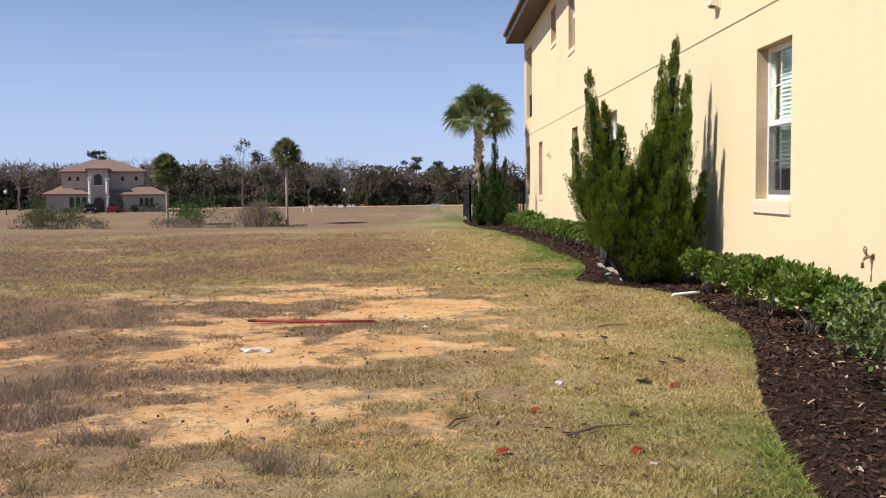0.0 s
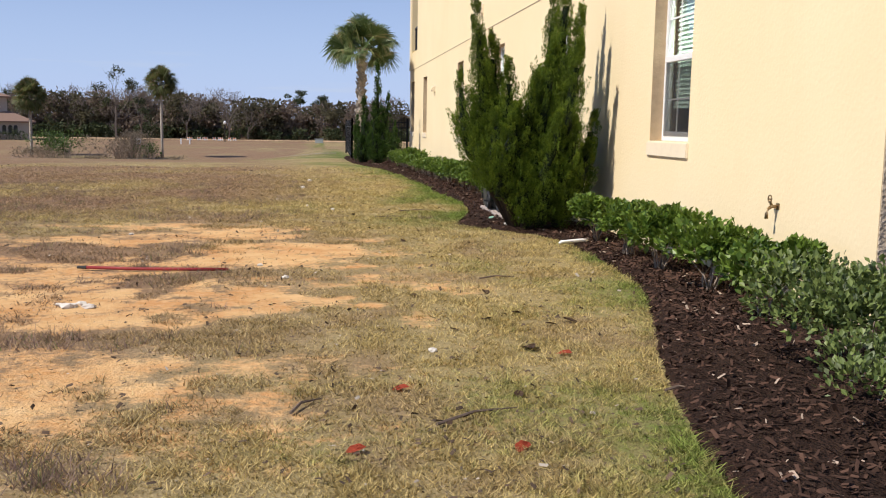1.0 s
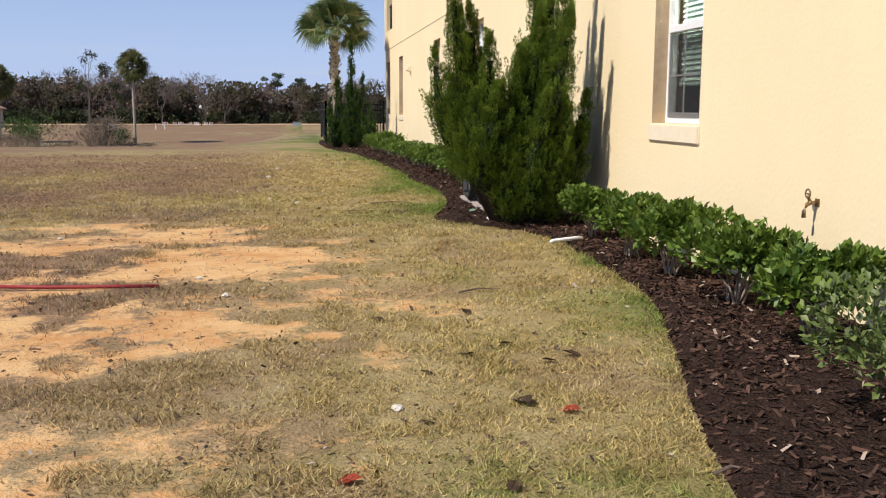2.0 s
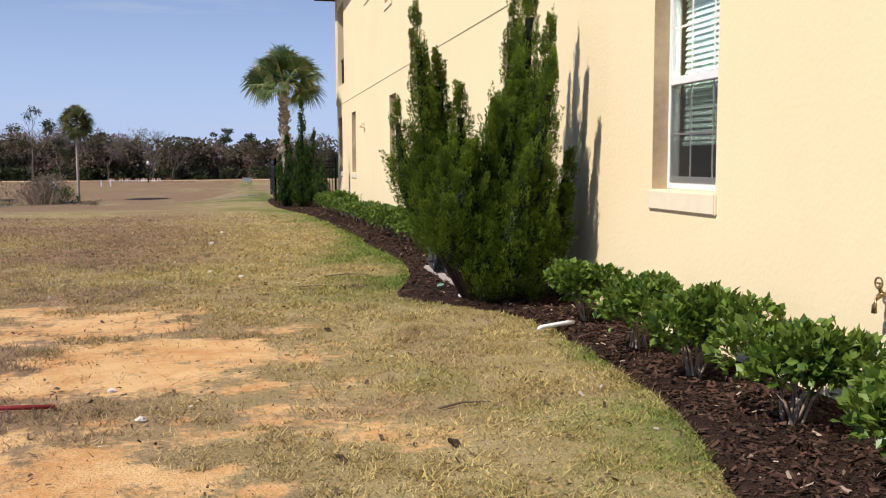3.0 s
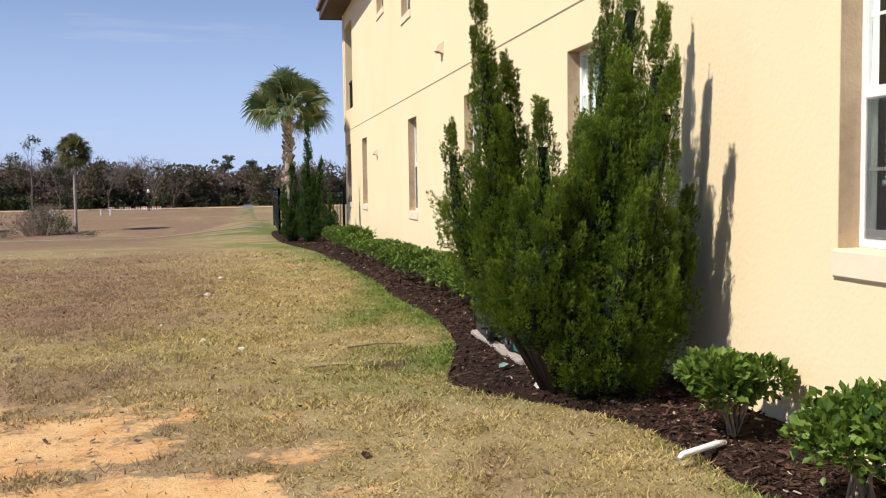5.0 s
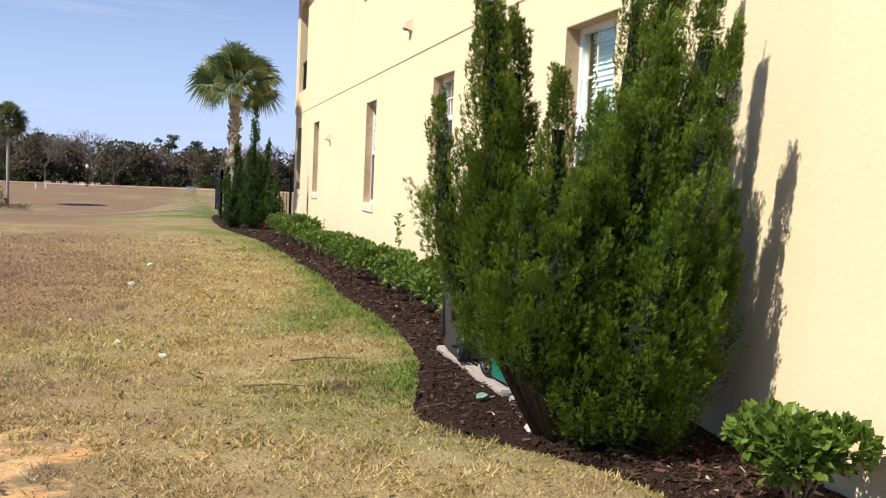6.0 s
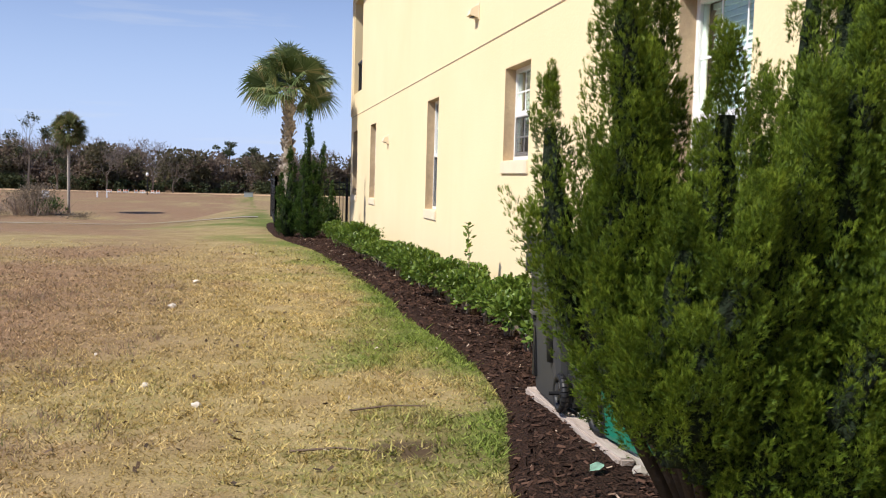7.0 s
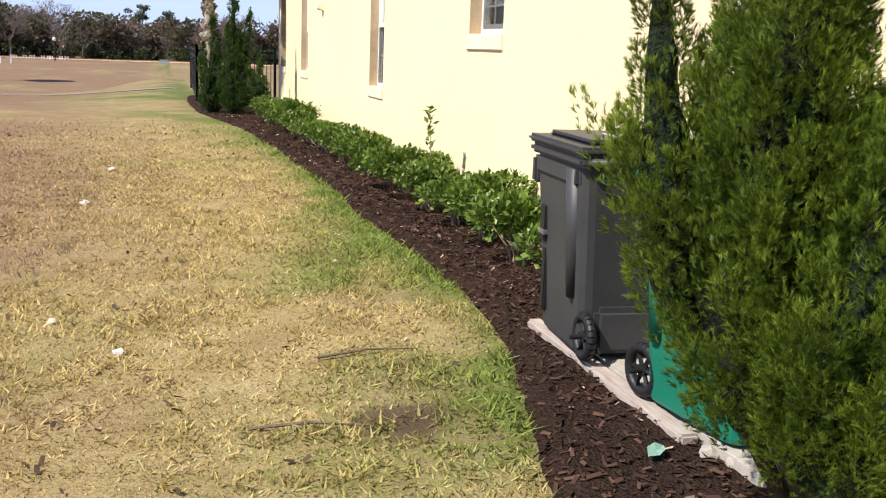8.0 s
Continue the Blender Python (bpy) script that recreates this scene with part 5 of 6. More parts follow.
# dry weeds on the waste ground
rg = np.random.default_rng(77)
n_weed = 9500
wy = 3.0 + 19 * rg.random(n_weed) ** 1.5
wx = -0.52 * wy - 0.8 + (0.52 * wy + 0.9) * rg.random(n_weed)
ok = (fbm(wx, wy, 1.3, 41) > 0.5) & (masks(wx, wy)[0] < 0.35)
wx, wy = wx[ok], wy[ok]
stalks = 12
px, py = np.repeat(wx, stalks), np.repeat(wy, stalks)
n = len(px)
root = np.stack([px + rg.normal(0, 0.03, n), py + rg.normal(0, 0.03, n), land(px, py) - 0.005], -1)
tl = np.repeat((0.035 + 0.06 * rg.random(len(wx))) * (1 + 0.35 * smooth(-wx, 0.6, 1.6) * (1 - smooth(wy, 5.5, 8))), stalks) * (0.5 + 0.7 * rg.random(n))
tp = root + np.stack([rg.normal(0, 0.55, n) * tl, rg.normal(0, 0.55, n) * tl, tl], -1)
ac = unit(rg.normal(size=(n, 3)) * [1, 1, 0.1]) * 0.0032
v = np.stack([root - ac, root + ac, tp], 1).reshape(-1, 3)
tagged(new("dry_weeds", mesh_np("dry_weeds", v, np.arange(len(v)).reshape(-1, 3), leafy("dry_weed_stalks", (0.16, 0.105, 0.08), (0.40, 0.29, 0.215), 0.3, 0.8, ((0.14, 0.18, 0.05), 0.15)))),
       "dry grey-brown weeds scattered on waste ground", "weeds", kind="stuff")


# ---- the distance ----
def at_land(x, y):
    return (x, y, float(land(x, y)))


walkway_x = np.linspace(-60, 1.2, 160)
wv, wf = [], []
for k, x in enumerate(walkway_x):
    yc = 46.5 - 0.02 * (x + 5) + 0.4 * math.sin(x * 0.09)
    for dy in (-0.4, 0.4):
        wv.append((x, yc + dy, float(land(x, yc + dy)) + 0.03))
for k in range(len(walkway_x) - 1):
    wf.append((2 * k, 2 * k + 2, 2 * k + 3, 2 * k + 1))
tagged(new("pavement", mesh_np("pavement", wv, wf, plain("worn_concrete", (0.30, 0.275, 0.23), 0.95, vary=0.2))), "pale concrete walkway across the lawn", "pavement", kind="structure")

DIRT = plain("orange_dirt", (0.62, 0.42, 0.25), 0.95, vary=0.2, scale=0.3)
dv, df = [], []
dx = np.linspace(-75, 70, 120)
for k, x in enumerate(dx):
    for dy in (0, 7 + 2 * math.sin(x * 0.13)):
        y = 186 + dy + 0.03 * x
        dv.append((x, y, float(land(x, y)) + 0.06))
for k in range(len(dx) - 1):
    df.append((2 * k, 2 * k + 2, 2 * k + 3, 2 * k + 1))
tagged(new("road", mesh_np("road", dv, df, DIRT)), "bare orange dirt track before the woods", "road", kind="structure")

fan_palm(at_land(-14.9, 98), 7.5, 1.85, 0.13, "tall slim cabbage palm in the open field", 5, PALM_FAR, 80, 20, 0, (0, 0), 152)
fan_palm(at_land(-27.6, 99), 5.9, 1.95, 0.14, "cabbage palm beside a wild shrub", 6, PALM_FAR, 80, 20, 0, (0, 0), 152)
fan_palm(at_land(-47.3, 97), 7.6, 1.9, 0.14, "cabbage palm at the field's edge", 8, PALM_FAR, 80, 20, 0, (0, 0), 152)

BUSH_BROWN = leafy("dry_bush_twigs", (0.11, 0.085, 0.06), (0.27, 0.22, 0.155), 0.2, 0.8)
BUSH_OLIVE = leafy("olive_bush_leaves", (0.05, 0.065, 0.02), (0.17, 0.17, 0.065), 0.2, 0.7)
BUSH_GREEN = leafy("green_bush_leaves", (0.03, 0.07, 0.016), (0.11, 0.17, 0.035), 0.2, 0.6)
BUSH_DARK = leafy("dark_bush_leaves", (0.02, 0.035, 0.014), (0.07, 0.085, 0.03), 0.2, 0.7)
TWIG_V = [(0, -0.05, 0), (0, 0.05, 0), (1, 0, 0)]
TWIG_F = [(0, 1, 2)]


def wild_bush(at, wide, tall, leaves, size, material, label, seed, twiggy=0.5):
    t = thing("wild_bush", at, label, "bush", "wild bushes in the field")
    rg = np.random.default_rng(seed)
    vs = []
    lob = [(rg.normal(0, wide * 0.24), rg.normal(0, wide * 0.24), tall * rg.uniform(0.2, 0.62), wide * rg.uniform(0.16, 0.32)) for _ in range(14)]
    c = np.array(lob)[rg.integers(0, 14, leaves)]
    d = unit(rg.normal(size=(leaves, 3)))
    p = c[:, :3] + d * (c[:, 3] * (0.5 + 0.55 * rg.random(leaves)))[:, None] * [1, 1, tall / wide * 1.1]
    p[:, 2] = np.abs(p[:, 2])
    ahead = d + rg.normal(size=(leaves, 3)) * 0.5 + [0, 0, 0.5]
    v, f = strewn(LEAF_V, LEAF_F, p, ahead, rg.normal(size=(leaves, 3)) + [0, 0, 1], size * (0.6 + 0.7 * rg.random(leaves)))
    put_mesh("crown", mesh_np("crown", v, f, material), t)
    k = int(260 * twiggy) + 20
    q = np.stack([rg.normal(0, wide * 0.2, k), rg.normal(0, wide * 0.2, k), np.zeros(k)], -1)
    aim = np.stack([q[:, 0] * 0.8 + rg.normal(0, 0.4, k), q[:, 1] * 0.8 + rg.normal(0, 0.4, k), np.full(k, tall * 0.7)], -1)
    v, f = strewn([(0, -0.012, 0), (0, 0.012, 0), (1, 0, 0)], TWIG_F, q, aim, rg.normal(size=(k, 3)), tall * (0.3 + 0.5 * rg.random(k)))
    v[:, 2] = np.maximum(v[:, 2], -0.05)
    put_mesh("undergrowth", mesh_np("undergrowth", v, f, TWIG), t, "bare pale stems")
    return t


wild_bush(at_land(-17.6, 95.5), 5.2, 3.5, 4200, 0.16, BUSH_BROWN, "bare grey-brown shrub in the field", 1, 1.0)
wild_bush(at_land(-15.9, 95.5), 2.1, 2.0, 900, 0.2, BUSH_GREEN, "small green bush at the foot of a palm", 2, 0.1)
wild_bush(at_land(-23.6, 93), 4.6, 3.6, 2200, 0.2, BUSH_GREEN, "bright green wild shrub above dry grass", 3, 0.4)
wild_bush(at_land(-24.5, 91), 4.4, 1.7, 1300, 0.15, BUSH_BROWN, "low straw-coloured brush in the field", 4, 0.8)
wild_bush(at_land(-36.0, 90), 6.0, 3.3, 4200, 0.2, BUSH_OLIVE, "broad olive brown shrub in the field", 5, 0.5)
wild_bush(at_land(-33.8, 95), 2.6, 1.5, 800, 0.16, BUSH_BROWN, "small rounded brown bush", 6, 0.2)
wild_bush(at_land(-43.5, 92), 3.2, 2.0, 1200, 0.2, BUSH_DARK, "dark low bush in the field", 7, 0.2)
wild_bush(at_land(-20.2, 92), 2.2, 0.7, 500, 0.14, BUSH_BROWN, "low dry brush in the field", 8, 0.3)
wild_bush(at_land(-12.8, 92), 2.6, 0.6, 500, 0.14, BUSH_BROWN, "low dry brush in the field", 9, 0.3)


# lamp posts
def street_lamp(at, tall):
    t = thing("street_lamp", at, "dark street lamp with a white globe", "street lamp", "street lamps")
    part("pole", tube(bmesh.new(), [(0, 0, -0.2), (0, 0, 0.5), (0, 0, tall - 0.55)], [0.13, 0.07, 0.055], 8), IRON, t)
    bm = bmesh.new()
    bmesh.ops.create_uvsphere(bm, u_segments=14, v_segments=10, radius=0.27)
    for v in bm.verts:
        v.co.z *= 1.3
        if v.co.z > 0:
            v.co.x *= 0.9
            v.co.y *= 0.9
    bmesh.ops.translate(bm, verts=bm.verts[:], vec=(0, 0, tall - 0.3))
    part("globe", bm, plain("opal_white", (0.82, 0.82, 0.8), 0.3), t, "opal white globe", True)
    part("cap", tube(bmesh.new(), [(0, 0, tall + 0.0), (0, 0, tall + 0.12)], [0.14, 0.02], 8), IRON, t)


street_lamp(at_land(-15.9, 175), 3.7)
street_lamp(at_land(-67.3, 150), 4.0)

# barriers, posts, sign and box in the field
first = thing("barrier", at_land(-15.0, 184), "small orange and white barrier by the dirt track", "barrier", "barriers by the track")
part("board", boxes(((-0.3, -0.03, 0.35), (0.3, 0.03, 0.55)), bevel=0.01), plain("orange_board", (0.68, 0.27, 0.14), 0.6, vary=0.3), first)
part("board", boxes(((-0.3, -0.03, 0.1), (0.3, 0.03, 0.26)), bevel=0.01), WHITE, first, "white board")
for k in (-0.25, 0.25):
    part("leg", boxes(((k - 0.04, -0.2, -0.1), (k + 0.04, 0.2, 0.1)), ((k - 0.04, -0.04, 0.1), (k + 0.04, 0.04, 0.6))), WHITE, first)
for k in range(1, 11):
    x = -14.0 - 0.95 * k - (0.6 if k % 3 == 0 else 0)
    copy_thing(first, pose(*at_land(x, 184 + 0.05 * k), 0, 0, random.uniform(-12, 12)))
for x in (-20.2, -18.9):
    t = thing("marker_post", at_land(x, 150), "short white marker post in the field", "post", "marker posts")
    part("post", boxes(((-0.1, -0.1, -0.2), (0.1, 0.1, 0.8)), bevel=0.02), WHITE, t)
    part("cap", boxes(((-0.13, -0.13, 0.8), (0.13, 0.13, 0.88)), bevel=0.02), WHITE, t)
t = thing("lot_sign", at_land(-21.2, 120), "small grey sign board on a post", "sign")
part("board", boxes(((-0.4, -0.03, 0.55), (0.4, 0.03, 1.4)), bevel=0.02), plain("grey_board", (0.42, 0.44, 0.46), 0.6), t)
part("post", boxes(((-0.06, 0.03, -0.2), (0.06, 0.1, 1.35))), IRON, t)
part("lettering", boxes(((-0.3, -0.034, 1.1), (0.3, -0.03, 1.22)), ((-0.3, -0.034, 0.85), (0.2, -0.03, 0.95))), WHITE, t, "plain pale bars")
t = thing("utility_box", at_land(0.9, 175), "grey utility box at the field's edge", "utility box")
part("cabinet", boxes(((-0.75, -0.4, -0.1), (0.75, 0.4, 0.75)), bevel=0.05), plain("grey_steel", (0.36, 0.38, 0.36), 0.5), t)
part("lid", boxes(((-0.8, -0.45, 0.75), (0.8, 0.45, 0.83)), bevel=0.02), plain("dark_grey_lid", (0.16, 0.17, 0.17), 0.5), t)


# ---- the far house ----
FAR_WALL = plain("pale_far_stucco", (0.46, 0.40, 0.325), 0.9, scale=0.8)
FAR_TILE = tile_mat("far_terracotta", (0.19, 0.12, 0.088), (0.28, 0.185, 0.138))
DARK_GLASS = plain("dark_window", (0.03, 0.032, 0.036), 0.15)


def hip(bm, x0, x1, y0, y1, z0, z1):
    v = [bm.verts.new(p) for p in ((x0, y0, z0), (x1, y0, z0), (x1, y1, z0), (x0, y1, z0))]
    w, d = x1 - x0, y1 - y0
    k = min(w, d) / 2
    if w > d:
        a, b = bm.verts.new((x0 + k, (y0 + y1) / 2, z1)), bm.verts.new((x1 - k, (y0 + y1) / 2, z1))
        fs = ((v[0], v[1], b, a), (v[2], v[3], a, b), (v[3], v[0], a), (v[1], v[2], b))
    else:
        a, b = bm.verts.new(((x0 + x1) / 2, y0 + k, z1)), bm.verts.new(((x0 + x1) / 2, y1 - k + 0.01, z1))
        fs = ((v[0], v[1], a), (v[2], v[3], b), (v[3], v[0], a, b), (v[1], v[2], b, a))
    for q in fs:
        bm.faces.new(q)
    bm.faces.new(v[::-1])
    box(bm, (x0, y0, z0 - 0.22), (x1, y1, z0 - 0.002))
    return bm


def arch(w, h, y, depth=0.1):
    """A round-headed panel in the plane of the wall, its foot at 0."""
    bm = bmesh.new()
    pts = [(-w / 2, 0), (w / 2, 0)] + [(w / 2 * math.cos(a * math.pi / 10), h - w / 2 + w / 2 * math.sin(a * math.pi / 10)) for a in range(11)]
    fr = [bm.verts.new((x, y, z)) for x, z in pts]
    bk = [bm.verts.new((x, y + depth, z)) for x, z in pts]
    bm.faces.new(fr)
    for k in range(len(pts)):
        bm.faces.new((fr[k], bk[k], bk[(k + 1) % len(pts)], fr[(k + 1) % len(pts)]))
    bmesh.ops.recalc_face_normals(bm, faces=bm.faces[:])
    return bm


hx, hy_ = -56.5, 165.0
villa = thing("villa", at_land(hx, hy_), "two-storey pale stucco villa with terracotta tile roofs", "house", turn=20)
part("wall", boxes(((-7.2, 0, 0), (6.3, 10, 7.1))), FAR_WALL, villa)
part("wall", boxes(((-9.8, -1.5, 0), (-3.05, 8, 3.2))), FAR_WALL, villa)
part("wall", boxes(((2.5, -3.0, 0), (9.8, 6, 3.0))), FAR_WALL, villa)
part("wall", boxes(((-3.0, -2.4, 0), (0.3, 1, 7.5))), FAR_WALL, villa)
part("wall", boxes(((0.3, -0.8, 0), (2.5, 0.2, 3.1))), FAR_WALL, villa)
part("roof", hip(bmesh.new(), -7.9, 7.0, -0.7, 10.7, 7.1, 9.3), FAR_TILE, villa)
part("roof", hip(bmesh.new(), -10.4, -2.6, -2.1, 8.5, 3.25, 5.0), FAR_TILE, villa)
part("roof", hip(bmesh.new(), 2.0, 10.4, -3.6, 6.5, 3.05, 4.9), FAR_TILE, villa)
part("roof", hip(bmesh.new(), -3.4, 0.7, -2.8, 3, 7.55, 8.4), FAR_TILE, villa)
part("roof", hip(bmesh.new(), -1.0, 3.3, -1.6, 0.0, 3.2, 3.9), FAR_TILE, villa)
for x, y, z, w, h in ((-1.35, -2.42, 4.7, 1.3, 1.9), (-1.35, -2.42, 0.0, 1.7, 2.6), (-5.9, -0.02, 5.4, 0.5, 0.8), (-4.6, -0.02, 5.4, 0.5, 0.8), (2.7, -0.02, 5.4, 0.5, 0.8), (5.0, -0.02, 5.4, 0.5, 0.8),
                      (-5.7, -1.52, 0.9, 0.75, 1.8), (-4.7, -1.52, 0.9, 0.75, 1.8), (-3.7, -1.52, 0.9, 0.75, 1.8), (5.6, -3.02, 0.9, 0.6, 1.5), (6.5, -3.02, 0.9, 0.6, 1.5), (7.3, -3.02, 0.9, 0.6, 1.5)):
    win = part("window", arch(w, h, 0.0, 0.015), DARK_GLASS, villa)
    win.matrix_basis = Matrix.Translation((x, y, z))
    fr = part("frame", boxes(((-w / 2 - 0.1, -0.05, -0.12), (w / 2 + 0.1, 0.0, -0.02))), WHITE, win)
for x in (-2.75, 0.05):
    part("column", tube(bmesh.new(), [(x, -2.75, 0), (x, -2.75, 5.6)], 0.26, 10), WHITE, villa, "white column")
    part("column_cap", boxes(((x - 0.4, -3.1, 5.6), (x + 0.4, -2.41, 5.9)), ((x - 0.4, -3.1, 2.6), (x + 0.4, -2.41, 2.8)), bevel=0.04), WHITE, villa)
part("porch_beam", boxes(((-3.1, -3.0, 2.8), (0.4, -2.42, 3.1))), FAR_WALL, villa)


def car(at, turn, paint, label):
    """A family car: body, glasshouse, wheels."""
    t = thing("car", at, label, "car", "cars before the villa", turn)
    bm = bmesh.new()
    prof = [(-2.2, 0.35), (-2.25, 0.8), (-1.9, 0.98), (-1.0, 1.02), (1.9, 1.08), (2.2, 0.95), (2.25, 0.4)]
    l = [bm.verts.new((-0.88, y, z)) for y, z in prof]
    r = [bm.verts.new((0.88, y, z)) for y, z in prof]
    bm.faces.new(l)
    bm.faces.new(r[::-1])
    for k in range(len(prof)):
        bm.faces.new((l[k], r[k], r[(k + 1) % len(prof)], l[(k + 1) % len(prof)]))
    bmesh.ops.recalc_face_normals(bm, faces=bm.faces[:])
    bmesh.ops.bevel(bm, geom=bm.edges[:], offset=0.07, segments=2, affect="EDGES")
    part("body", bm, paint, t)
    g = bmesh.new()
    box(g, (-0.72, -0.95, 1.0), (0.72, 1.75, 1.5), 0.12)
    part("glasshouse", g, DARK_GLASS, t)
    part("roof", boxes(((-0.66, -0.55, 1.47), (0.66, 1.45, 1.55)), bevel=0.03), paint, t)
    for x in (-0.8, 0.8):
        for y in (-1.4, 1.4):
            wh = part("wheel", tube(bmesh.new(), [(x - 0.1, y, 0.33), (x + 0.1, y, 0.33)], 0.33, 14), CART_DARK, t)
            part("rim", tube(bmesh.new(), [(x - 0.11, y, 0.33), (x + 0.11, y, 0.33)], 0.19, 10), plain("alloy", (0.5, 0.5, 0.5), 0.3, metal=0.9), wh)
        part("headlight", boxes(((x - 0.18, -2.27, 0.72), (x + 0.06, -2.2, 0.86)), bevel=0.01), WHITE, t)


vm = villa.matrix_basis
p1, p2 = vm @ Vector((-2.9, -8.5, 0)), vm @ Vector((0.7, -9.0, 0))
car(at_land(p1.x, p1.y), 24, plain("dark_grey_car_paint", (0.03, 0.033, 0.04), 0.25, metal=0.4), "dark grey car parked before the villa")
car(at_land(p2.x, p2.y), 200, plain("dark_red_car_paint", (0.26, 0.012, 0.02), 0.25, metal=0.2), "dark red car parked before the villa")
for k, (x, y, w, tl, mt) in enumerate(((-4.2, -4.0, 2.6, 2.2, BUSH_GREEN), (1.6, -3.0, 2.2, 2.6, BUSH_DARK), (7.0, -5.0, 3.4, 2.2, BUSH_DARK), (-6.5, -4.5, 2.4, 0.9, BUSH_OLIVE), (4.2, -5.2, 1.4, 1.3, BUSH_DARK), (-10.8, -2, 3.0, 3.6, BUSH_DARK))):
    q = vm @ Vector((x, y, 0))
    wild_bush(at_land(q.x, q.y), w, tl, 420, 0.3, mt, "trimmed garden bush before the villa", 30 + k, 0.1)


# ---- woods ----
def bare_branches(bm, rg, p, d, ln, r, depth, sides=4):
    e = p + d * ln
    tube(bm, [p, p.lerp(e, 0.5) + Vector(rg.normal(0, 0.04 * ln, 3)), e], [r, r * 0.8, r * 0.6], sides, False)
    if depth == 0:
        return [e]
    tips = []
    for k in range(rg.integers(2, 5)):
        q = p.lerp(e, rg.uniform(0.45, 1.0))
        nd = (d + Vector(rg.normal(0, 0.55, 3)) + Vector((0, 0, 0.12))).normalized()
        tips += bare_branches(bm, rg, q, nd, ln * rg.uniform(0.55, 0.8), r * 0.52, depth - 1, 3)
    return tips


MISTLE = leafy("mistletoe_clumps", (0.03, 0.045, 0.02), (0.08, 0.09, 0.035), 0.1, 0.8)
GREY_BARK = plain("pale_grey_bark", (0.13, 0.108, 0.092), 0.95, vary=0.25)


def bare_tree(at, tall, label, seed, clumps=0):
    rg = np.random.default_rng(seed)
    t = thing("bare_tree", at, label, "tree", "bare trees")
    bm = bmesh.new()
    tips = bare_branches(bm, rg, Vector((0, 0, -0.3)), Vector((0.03, 0, 1)), tall * 0.42, tall * 0.022, 5)
    part("trunk", bm, GREY_BARK, t)
    if clumps:
        c = np.array([tips[k] for k in rg.integers(0, len(tips), clumps)])
        c = c[rg.integers(0, clumps, clumps * 60)]
        p = c + rg.normal(size=c.shape) * 0.32
        v, f = strewn(LEAF_V, LEAF_F, p, rg.normal(size=c.shape), rg.normal(size=c.shape), np.full(len(c), 0.4))
        put_mesh("crown", mesh_np("crown", v, f, MISTLE), t, "dark round clumps in bare limbs")
    return t


bare_tree(at_land(-37, 186), 12.8, "tall bare tree hung with dark clumps", 4, 26)
bare_tree(at_land(-79, 182), 13.5, "tall bare pale-limbed tree", 5)
bare_tree(at_land(-76, 196), 10.5, "leafless tree behind the villa", 9, 5)
bare_tree(at_land(-56, 190), 11.5, "leafless tree hung with a few clumps", 7, 12)
bare_tree(at_land(-33.5, 192), 10.0, "leafless grey tree at the wood's edge", 11)
bare_tree(at_land(-17, 194), 10.0, "leafless pale tree at the wood's edge", 13)
bare_tree(at_land(-13.0, 193), 7.0, "leafless pale tree at the wood's edge", 15)
bare_tree(at_land(-25.5, 196), 9.0, "leafless grey tree at the wood's edge", 17)
bare_tree(at_land(-65, 198), 11.0, "leafless tree behind the villa", 19)


def pine(at, tall, label, seed):
    rg = np.random.default_rng(seed)
    t = thing("pine_tree", at, label, "pine tree", "pines")
    part("trunk", tube(bmesh.new(), [(0, 0, -0.3), (0.1, 0, tall * 0.5), (0, 0, tall * 0.95)], [0.2, 0.15, 0.06], 7), BARK, t)
    lob = np.array([(rg.normal(0, tall * 0.09), rg.normal(0, tall * 0.09), tall * rg.uniform(0.72, 0.97), tall * rg.uniform(0.06, 0.1)) for _ in range(10)])
    c = lob[rg.integers(0, 10, 900)]
    p = c[:, :3] + unit(rg.normal(size=(900, 3))) * (c[:, 3] * rg.random(900) ** 0.4)[:, None] * [1, 1, 0.6]
    v, f = strewn(LEAF_V, LEAF_F, p, rg.normal(size=(900, 3)), rg.normal(size=(900, 3)) + [0, 0, 1], np.full(900, 0.42))
    put_mesh("crown", mesh_np("crown", v, f, BUSH_DARK), t)


pine(at_land(-3.2, 215), 11.0, "slim pine with a round crown above the woods", 1)
pine(at_land(1.5, 222), 10.0, "pine above the woods", 2)
pine(at_land(-98, 200), 11.5, "dark pine beside the villa", 3)
pine(at_land(-71.5, 205), 12.5, "dark pine behind the villa", 4)


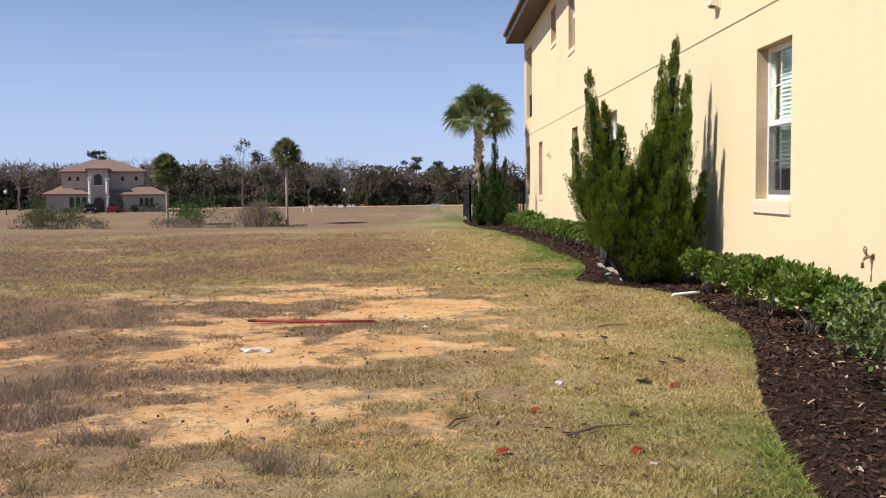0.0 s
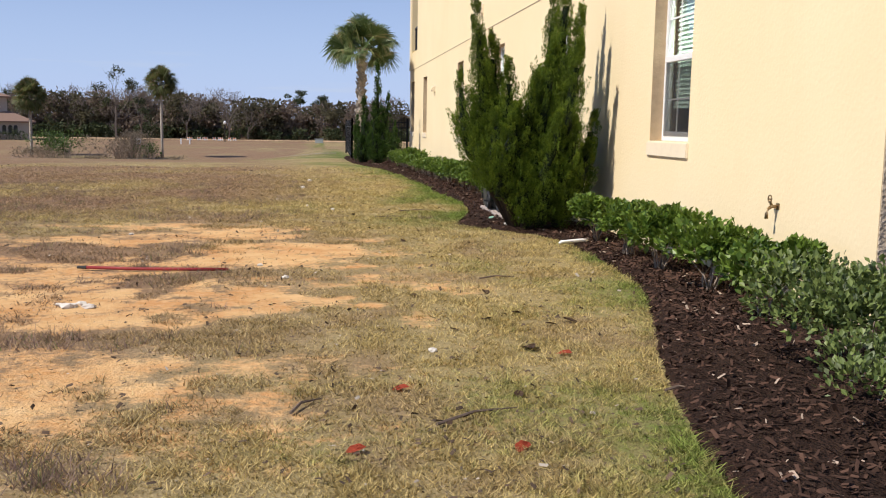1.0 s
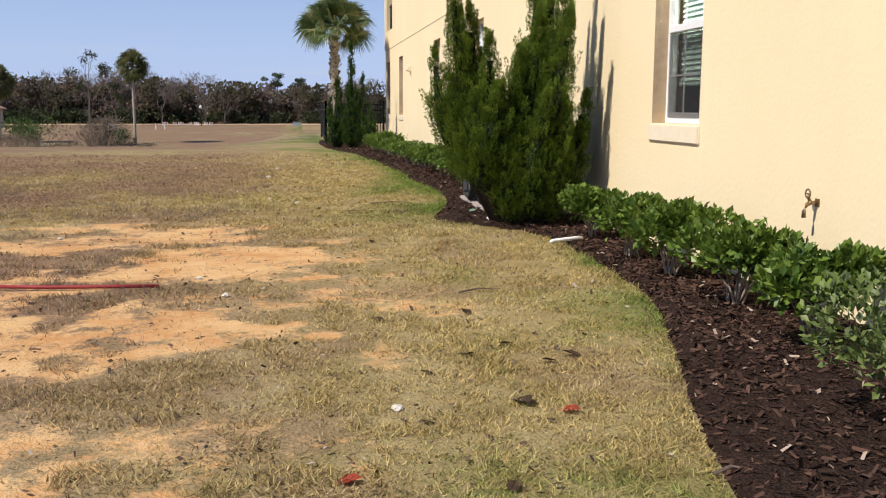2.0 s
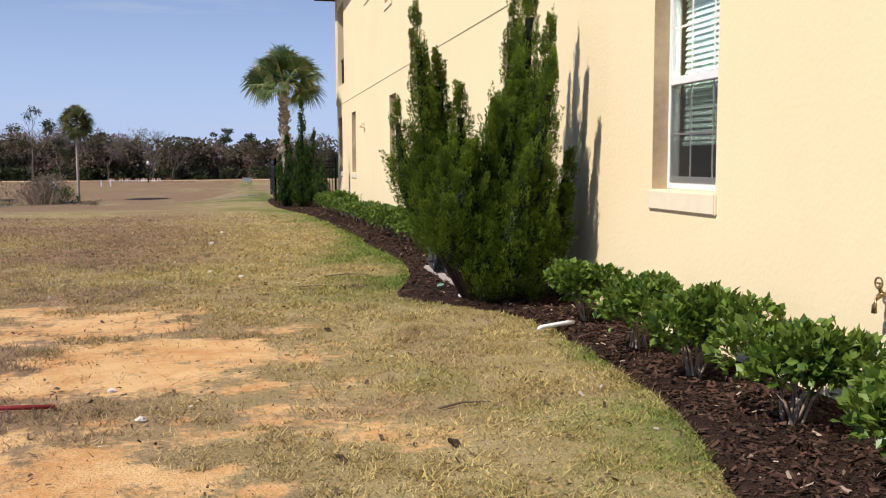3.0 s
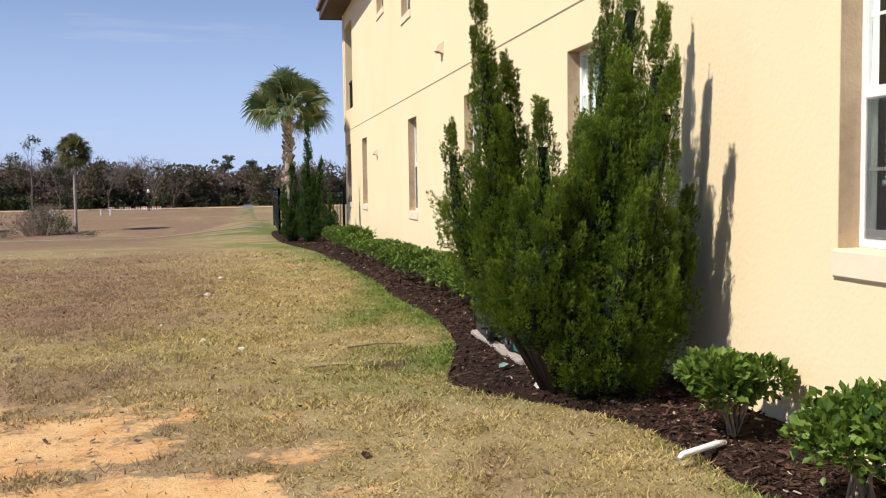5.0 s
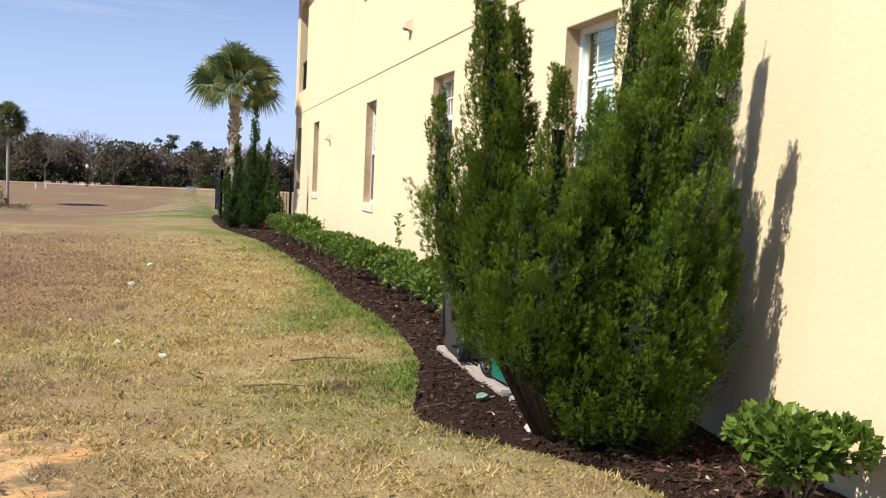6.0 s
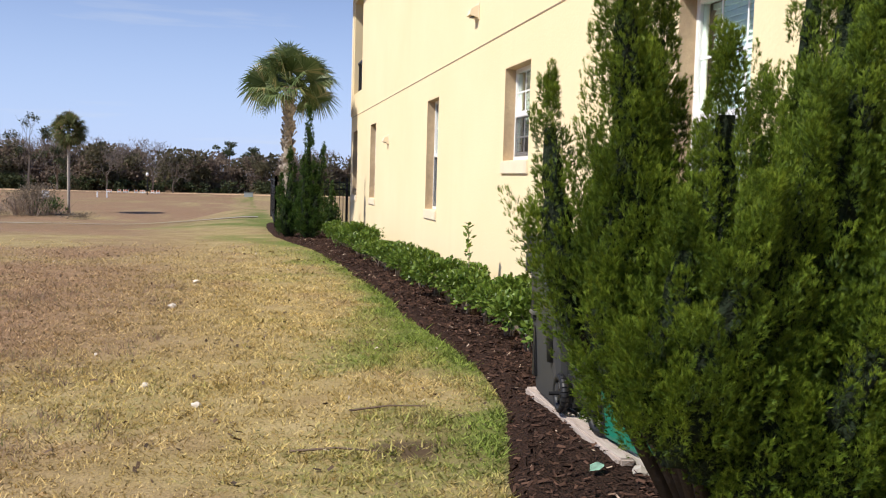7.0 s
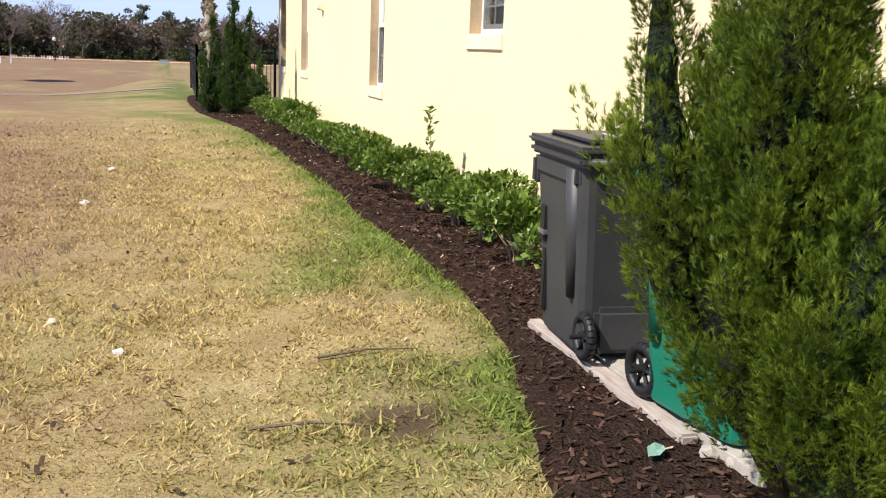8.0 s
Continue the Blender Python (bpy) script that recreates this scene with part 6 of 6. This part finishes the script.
def woods(name, label, seed, count, tall, leaves, size, material, y0, y1, spread=1.0, fat=1.0, low=0.0):
    rg = np.random.default_rng(seed)
    ps, ah = [], []
    for k in range(count):
        a = radians(rg.uniform(-72, 20))
        r = rg.uniform(y0, y1)
        cx, cy = r * math.sin(a) * 1.15, r * math.cos(a) ** 0.4 if a > -0.9 else r * math.cos(a)
        h = tall * rg.uniform(0.65, 1.12) * (1.0 if cx < -20 else 0.9)
        z0 = float(land(cx, cy))
        n_l = 9
        lob = np.array([(rg.normal(0, h * 0.2 * spread), rg.normal(0, h * 0.15), h * (low + (0.95 - low) * rg.random()), h * rg.uniform(0.10, 0.22) * fat) for _ in range(n_l)])
        c = lob[rg.integers(0, n_l, leaves)]
        p = c[:, :3] + unit(rg.normal(size=(leaves, 3))) * (c[:, 3] * rg.random(leaves) ** 0.35)[:, None]
        p[:, 2] = np.clip(p[:, 2], 0.1, h)
        ps.append(p + [cx, cy, z0])
    p = np.concatenate(ps)
    n = len(p)
    tv, tf = (TWIG_V, TWIG_F) if name == "bare_woods" else ([(0, 0, 0), (0.5, 0.3, 0.05), (1, 0, -0.05), (0.5, -0.3, 0.05)], [(0, 1, 2, 3)])
    ahead = rg.normal(size=(n, 3)) + ([0, 0, 1.4] if name == "bare_woods" else [0, 0, 0.2])
    v, f = strewn(tv, tf, p, ahead, rg.normal(size=(n, 3)) + [0, 0, 0.6], size * (0.5 + 0.9 * rg.random(n)))
    tagged(new(name, mesh_np(name, v, f, material)), label, "woods", kind="stuff")


WOOD_DARK = leafy("evergreen_wood_leaves", (0.085, 0.078, 0.044), (0.135, 0.122, 0.07), 0.5, 0.8)
WOOD_BROWN = leafy("brown_wood_leaves", (0.165, 0.125, 0.092), (0.24, 0.185, 0.14), 0.5, 0.85)
WOOD_TWIG = leafy("grey_wood_twigs", (0.18, 0.145, 0.122), (0.27, 0.222, 0.19), 0.5, 0.9)
woods("evergreen_woods", "dark green belt of woods along the horizon", 1, 170, 8.2, 640, 0.75, WOOD_DARK, 202, 232, 1.1, 1.35)
woods("brown_woods", "brown winter trees along the horizon", 2, 230, 9.0, 720, 0.75, WOOD_BROWN, 203, 236, 1.1, 1.35)
woods("bare_woods", "grey leafless treetops along the horizon", 3, 240, 10.2, 700, 0.9, WOOD_TWIG, 204, 236, 0.9, 1.0, 0.1)
woods("undergrowth", "dark undergrowth at the foot of the woods", 4, 260, 2.8, 220, 0.5, BUSH_DARK, 199, 206, 2.2, 1.5)
